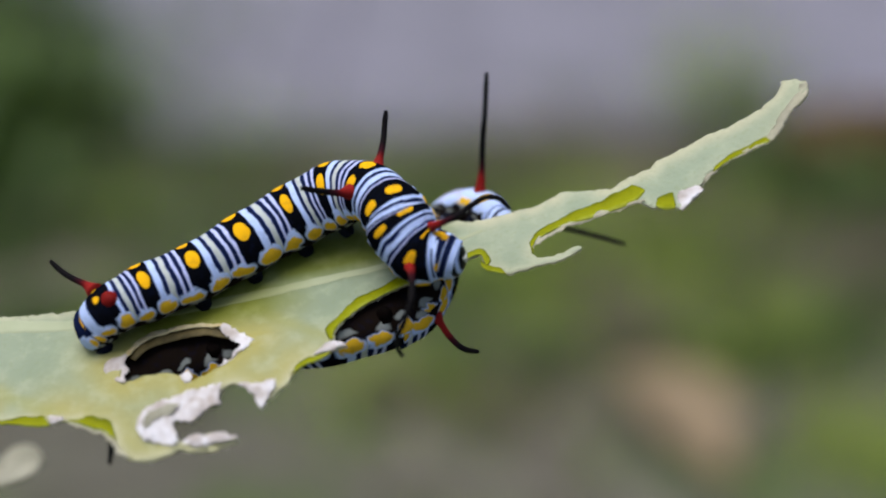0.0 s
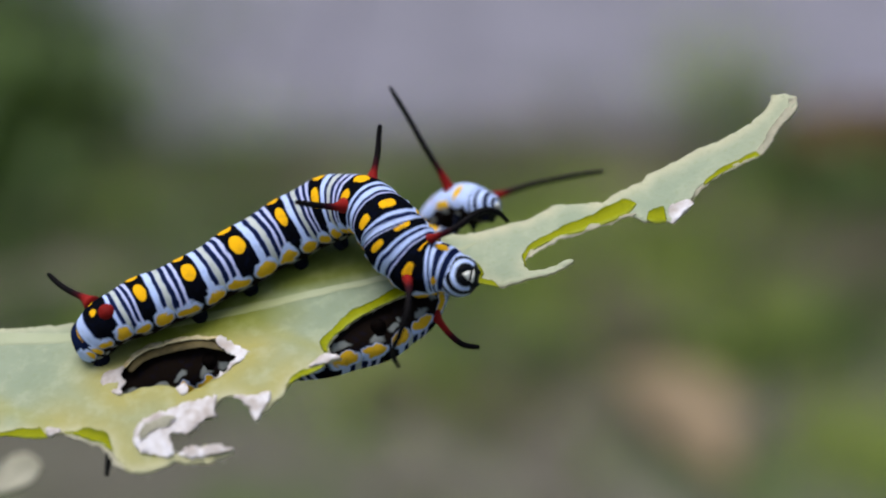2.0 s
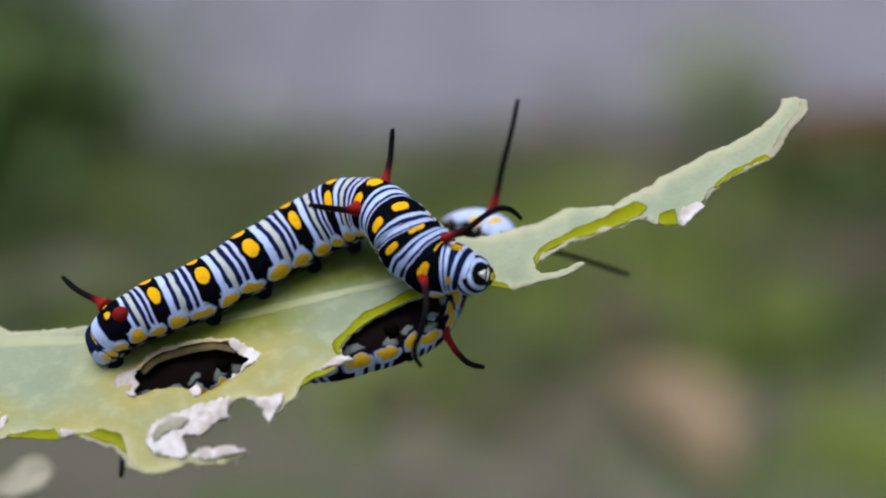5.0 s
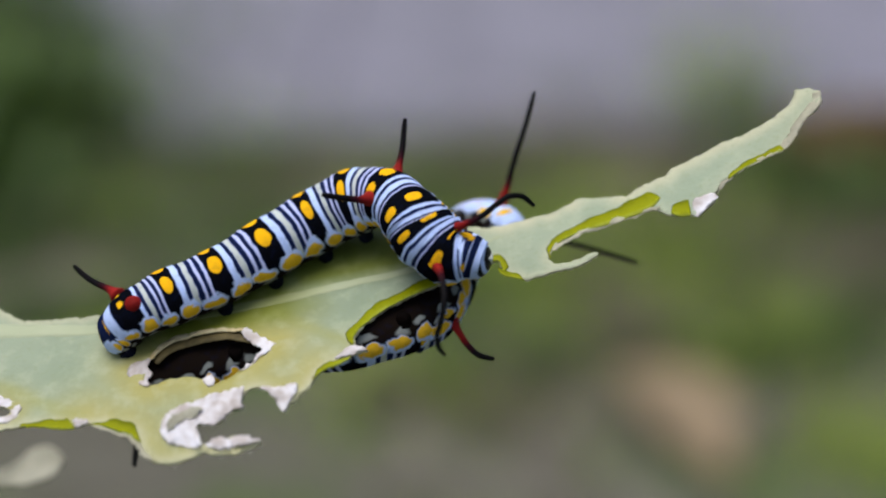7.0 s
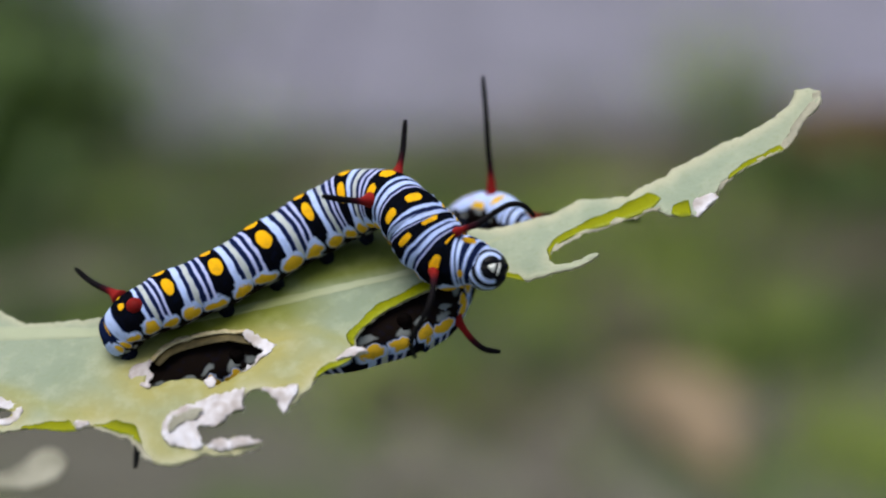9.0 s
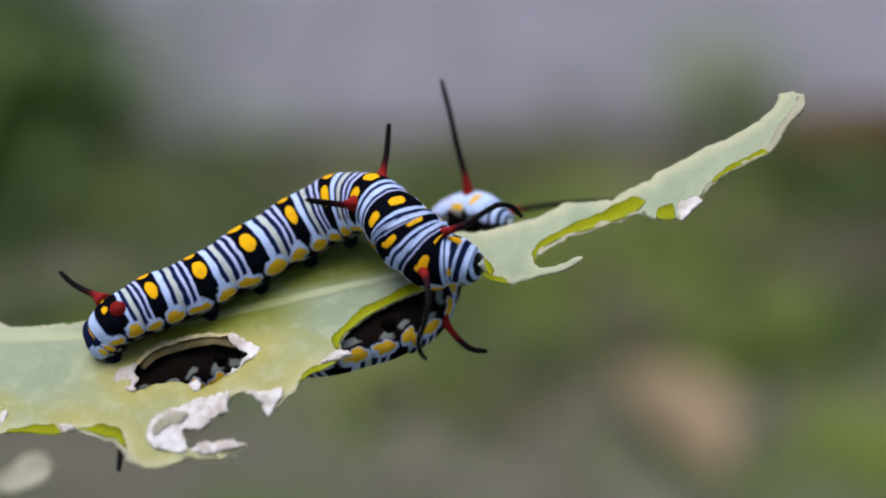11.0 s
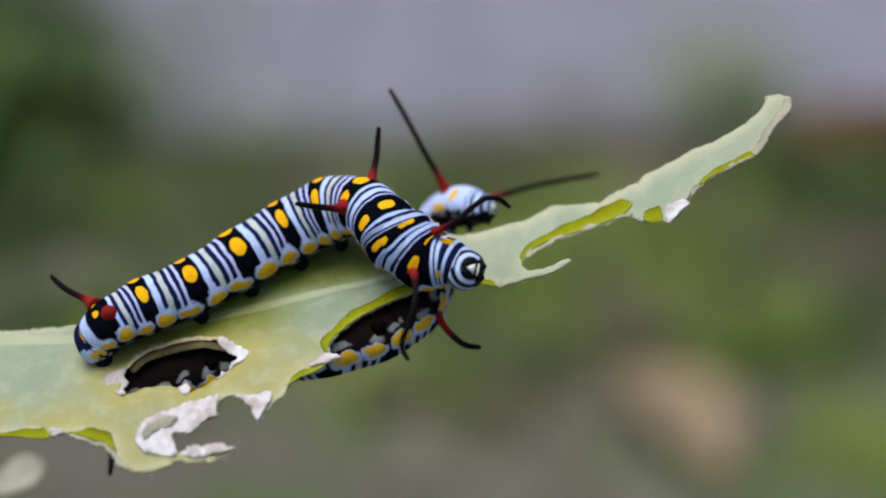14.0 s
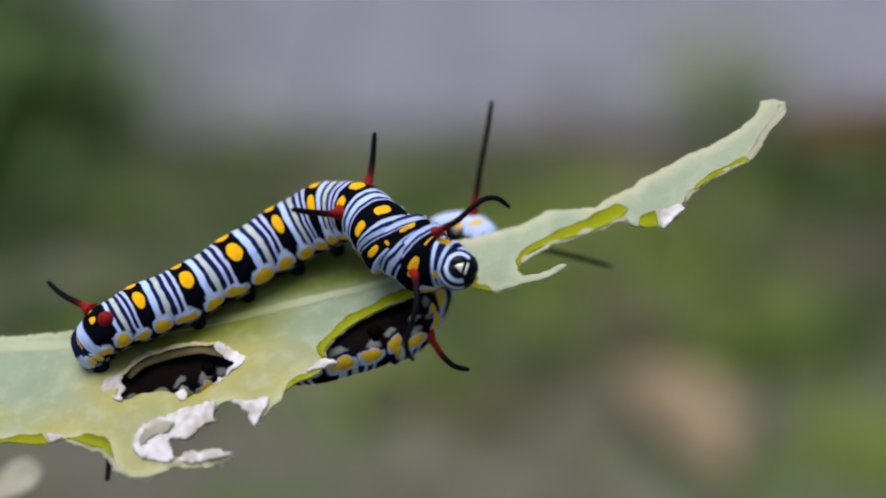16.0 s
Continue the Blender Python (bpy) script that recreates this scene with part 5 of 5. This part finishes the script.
# the lower one swings its front from side to side (degrees), drags its middle along (mm) and turns it (1), slides its front over (mm), and its feelers bend on their roots (degrees)
LOWER_TURN = [
    (0, 25.51, -0.35, -0.28, -0.76, 0.66, 0.77, -0.08, -0.22, 1.47, -2.98), (0.5, 25.53, -0.42, -0.32, -0.88, 0.67, 0.8, -0.09, -0.24, 0.66, -2.29),
    (1, 13.9, -0.29, -0.14, -0.39, 0, -0.27, 0.02, 0.05, 2.33, -7), (1.5, 0, 0, 0, 0, 0, 0.01, 0, 0, -0.04, 0.17),
    (2, -5.65, 0.03, 0.07, 0.18, 0, 0.05, 0.04, 0.12, -0.95, 3.17), (2.5, -11.77, 0.19, 0.11, 0.3, 0, -0.18, 0, 0, 0.32, 4.56),
    (3, -12.83, 0.16, 0.11, 0.3, 0, -0.21, 0, 0, 0.08, 4.65), (3.5, 5.89, 0.1, 0.02, 0.06, 0, 0.27, 0.02, 0.05, -0.63, -5.06),
    (4, 23.88, -0.1, -0.04, -0.12, 0.55, 0.73, -0.01, -0.03, 0.78, -6.76), (4.5, 31.22, -0.16, -0.23, -0.64, 1, 1.17, -0.14, -0.39, 3.16, -5.49),
    (4.7, 33.13, -0.18, -0.24, -0.65, 1, 1.06, -0.11, -0.3, 2.66, -7.85), (6.8, 35.91, -0.4, -0.28, -0.78, 1, 1.08, -0.18, -0.49, 2.47, -8.98),
    (7, 35.17, -0.42, -0.29, -0.79, 1, 0.86, -0.14, -0.38, 4.71, -11.06), (7.5, 22.85, -0.32, -0.21, -0.58, 0.5, 0.22, -0.09, -0.23, 2.26, -8),
    (8, 18.43, -0.26, -0.2, -0.55, 0.21, 0.15, -0.04, -0.1, 0.7, -6), (8.5, 21.51, -0.32, -0.21, -0.58, 0.41, 0.54, -0.04, -0.1, 0.31, -6.14),
    (9, 18.85, -0.26, -0.2, -0.55, 0.24, 0.51, 0, 0.01, 0.6, -6.5), (9.5, 15.4, -0.23, -0.23, -0.64, 0.02, 0.57, 0.03, 0.08, -1.32, -5.5),
    (10, 16.52, -0.23, -0.24, -0.67, 0.09, 0.4, 0, 0.01, -0.31, -5.5), (10.2, 12.67, -0.2, -0.23, -0.62, 0, 0.3, 0.02, 0.04, -1.55, -6),
    (12.3, 10.18, 0.1, -0.05, -0.14, 0, 0.15, 0, 0.01, -0.04, -6.59), (12.5, -7.64, 0.13, -0.03, -0.09, 0, 0.43, -0.01, -0.04, -2.38, 8.14),
    (13, -3.81, 0.23, 0.03, 0.09, 0, 0.12, 0.05, 0.13, -1.3, 1.08), (13.5, -0.36, 0.1, 0.02, 0.06, 0, -0.09, 0.04, 0.12, 0.17, 0.04),
    (14, -5.65, 0.26, 0.04, 0.12, 0, -0.13, 0.01, 0.03, 0.8, 3.53), (14.5, -3.39, 0.16, 0.01, 0.03, 0, -0.06, 0.05, 0.13, -0.5, 3.67),
    (15, 14.84, -0.1, -0.18, -0.49, 0, 0.22, 0.06, 0.16, 0.24, -6), (15.5, 37.73, -0.26, -0.34, -0.94, 1, 1.3, -0.2, -0.56, 2, -12.03),
    (16, 30.63, -0.06, -0.28, -0.76, 0.99, 1.01, -0.17, -0.47, 3.15, -8.1)]
SWING_AXIS = (0, 0.94, -0.342)


def about(pivot, axis, degrees):
    p = Vector(pivot) * MM
    return Matrix.Translation(p) @ Matrix.Rotation(radians(degrees), 4, Vector(axis)) @ Matrix.Translation(-p)


def motions():
    walk(PLANT, swayed(PLANT_BASE))
    walk(UPPER[0], swayed(UPPER_BASE))
    walk(LOWER[0], swayed(LOWER_BASE))
    home = Matrix.Translation(-Vector(UPPER_BASE) * MM)
    tracks = ([], [], [])
    waist = []
    here = ROOT[UPPER[4].name]
    for (t, a, k, d, _), (_, x2, y2, z2, x3, y3, z3) in zip(UPPER_TUCK, UPPER_CREEP):
        draw = (Vector(HEAD_UPPER[0]) - Vector(HEAD_UPPER[1])).normalized() * MM * d
        m1 = Matrix.Translation(Vector((x2, y2, z2)) * MM) @ about(PIVOT_CHEST, BITE_AXIS, 3 * k)
        m2 = m1 @ Matrix.Translation(draw * 0.5) @ about(PIVOT_COLLAR, BITE_AXIS, 12 * k)
        m3 = m2 @ Matrix.Translation(draw * 0.7) @ about(HEAD_UPPER[0], BITE_AXIS, 48 * k)
        for rows, m, o in zip(tracks, (m1, m2, m3), (PIVOT_CHEST, PIVOT_COLLAR, HEAD_UPPER[0])):
            rows.append((t, home @ m @ Matrix.Translation(Vector(o) * MM)))
        waist.append((t, home @ Matrix.Translation(here + Vector((x3, y3, z3)) * MM)))
    for feeler, column in zip(UPPER[5], (1, 4)):
        root = ROOT[feeler.name] - ROOT[UPPER[1].name]
        walk(feeler, [(row[0], Matrix.Translation(root) @ Matrix.Rotation(radians(row[column]), 4, Vector(SWING_AXIS))) for row in UPPER_TUCK])
    for ob, rows in zip(UPPER[1:5], (*tracks, waist)):
        walk(ob, rows)
    home = Matrix.Translation(-Vector(LOWER_BASE) * MM)
    for ob, o in zip(LOWER[1:4], (PIVOT_LOWER, PIVOT_LOWER, HEAD_LOWER[0])):
        walk(ob, [(row[0], home @ Matrix.Translation(Vector(row[6:9]) * MM) @ about(PIVOT_LOWER, SWING_AXIS, row[1]) @ Matrix.Translation(Vector(o) * MM)) for row in LOWER_TURN])
    for feeler, column in zip(LOWER[5], (9, 10)):
        root = ROOT[feeler.name] - ROOT[LOWER[1].name]
        walk(feeler, [(row[0], Matrix.Translation(root) @ Matrix.Rotation(radians(row[column]), 4, Vector(SWING_AXIS))) for row in LOWER_TURN])
    here = ROOT[LOWER[4].name]
    walk(LOWER[4], [(t, home @ Matrix.Translation(here + Vector((x, y, z)) * MM) @ Matrix.Rotation(radians(6 * k), 4, Vector(SWING_AXIS))) for t, _, x, y, z, k, *_ in LOWER_TURN])


motions()
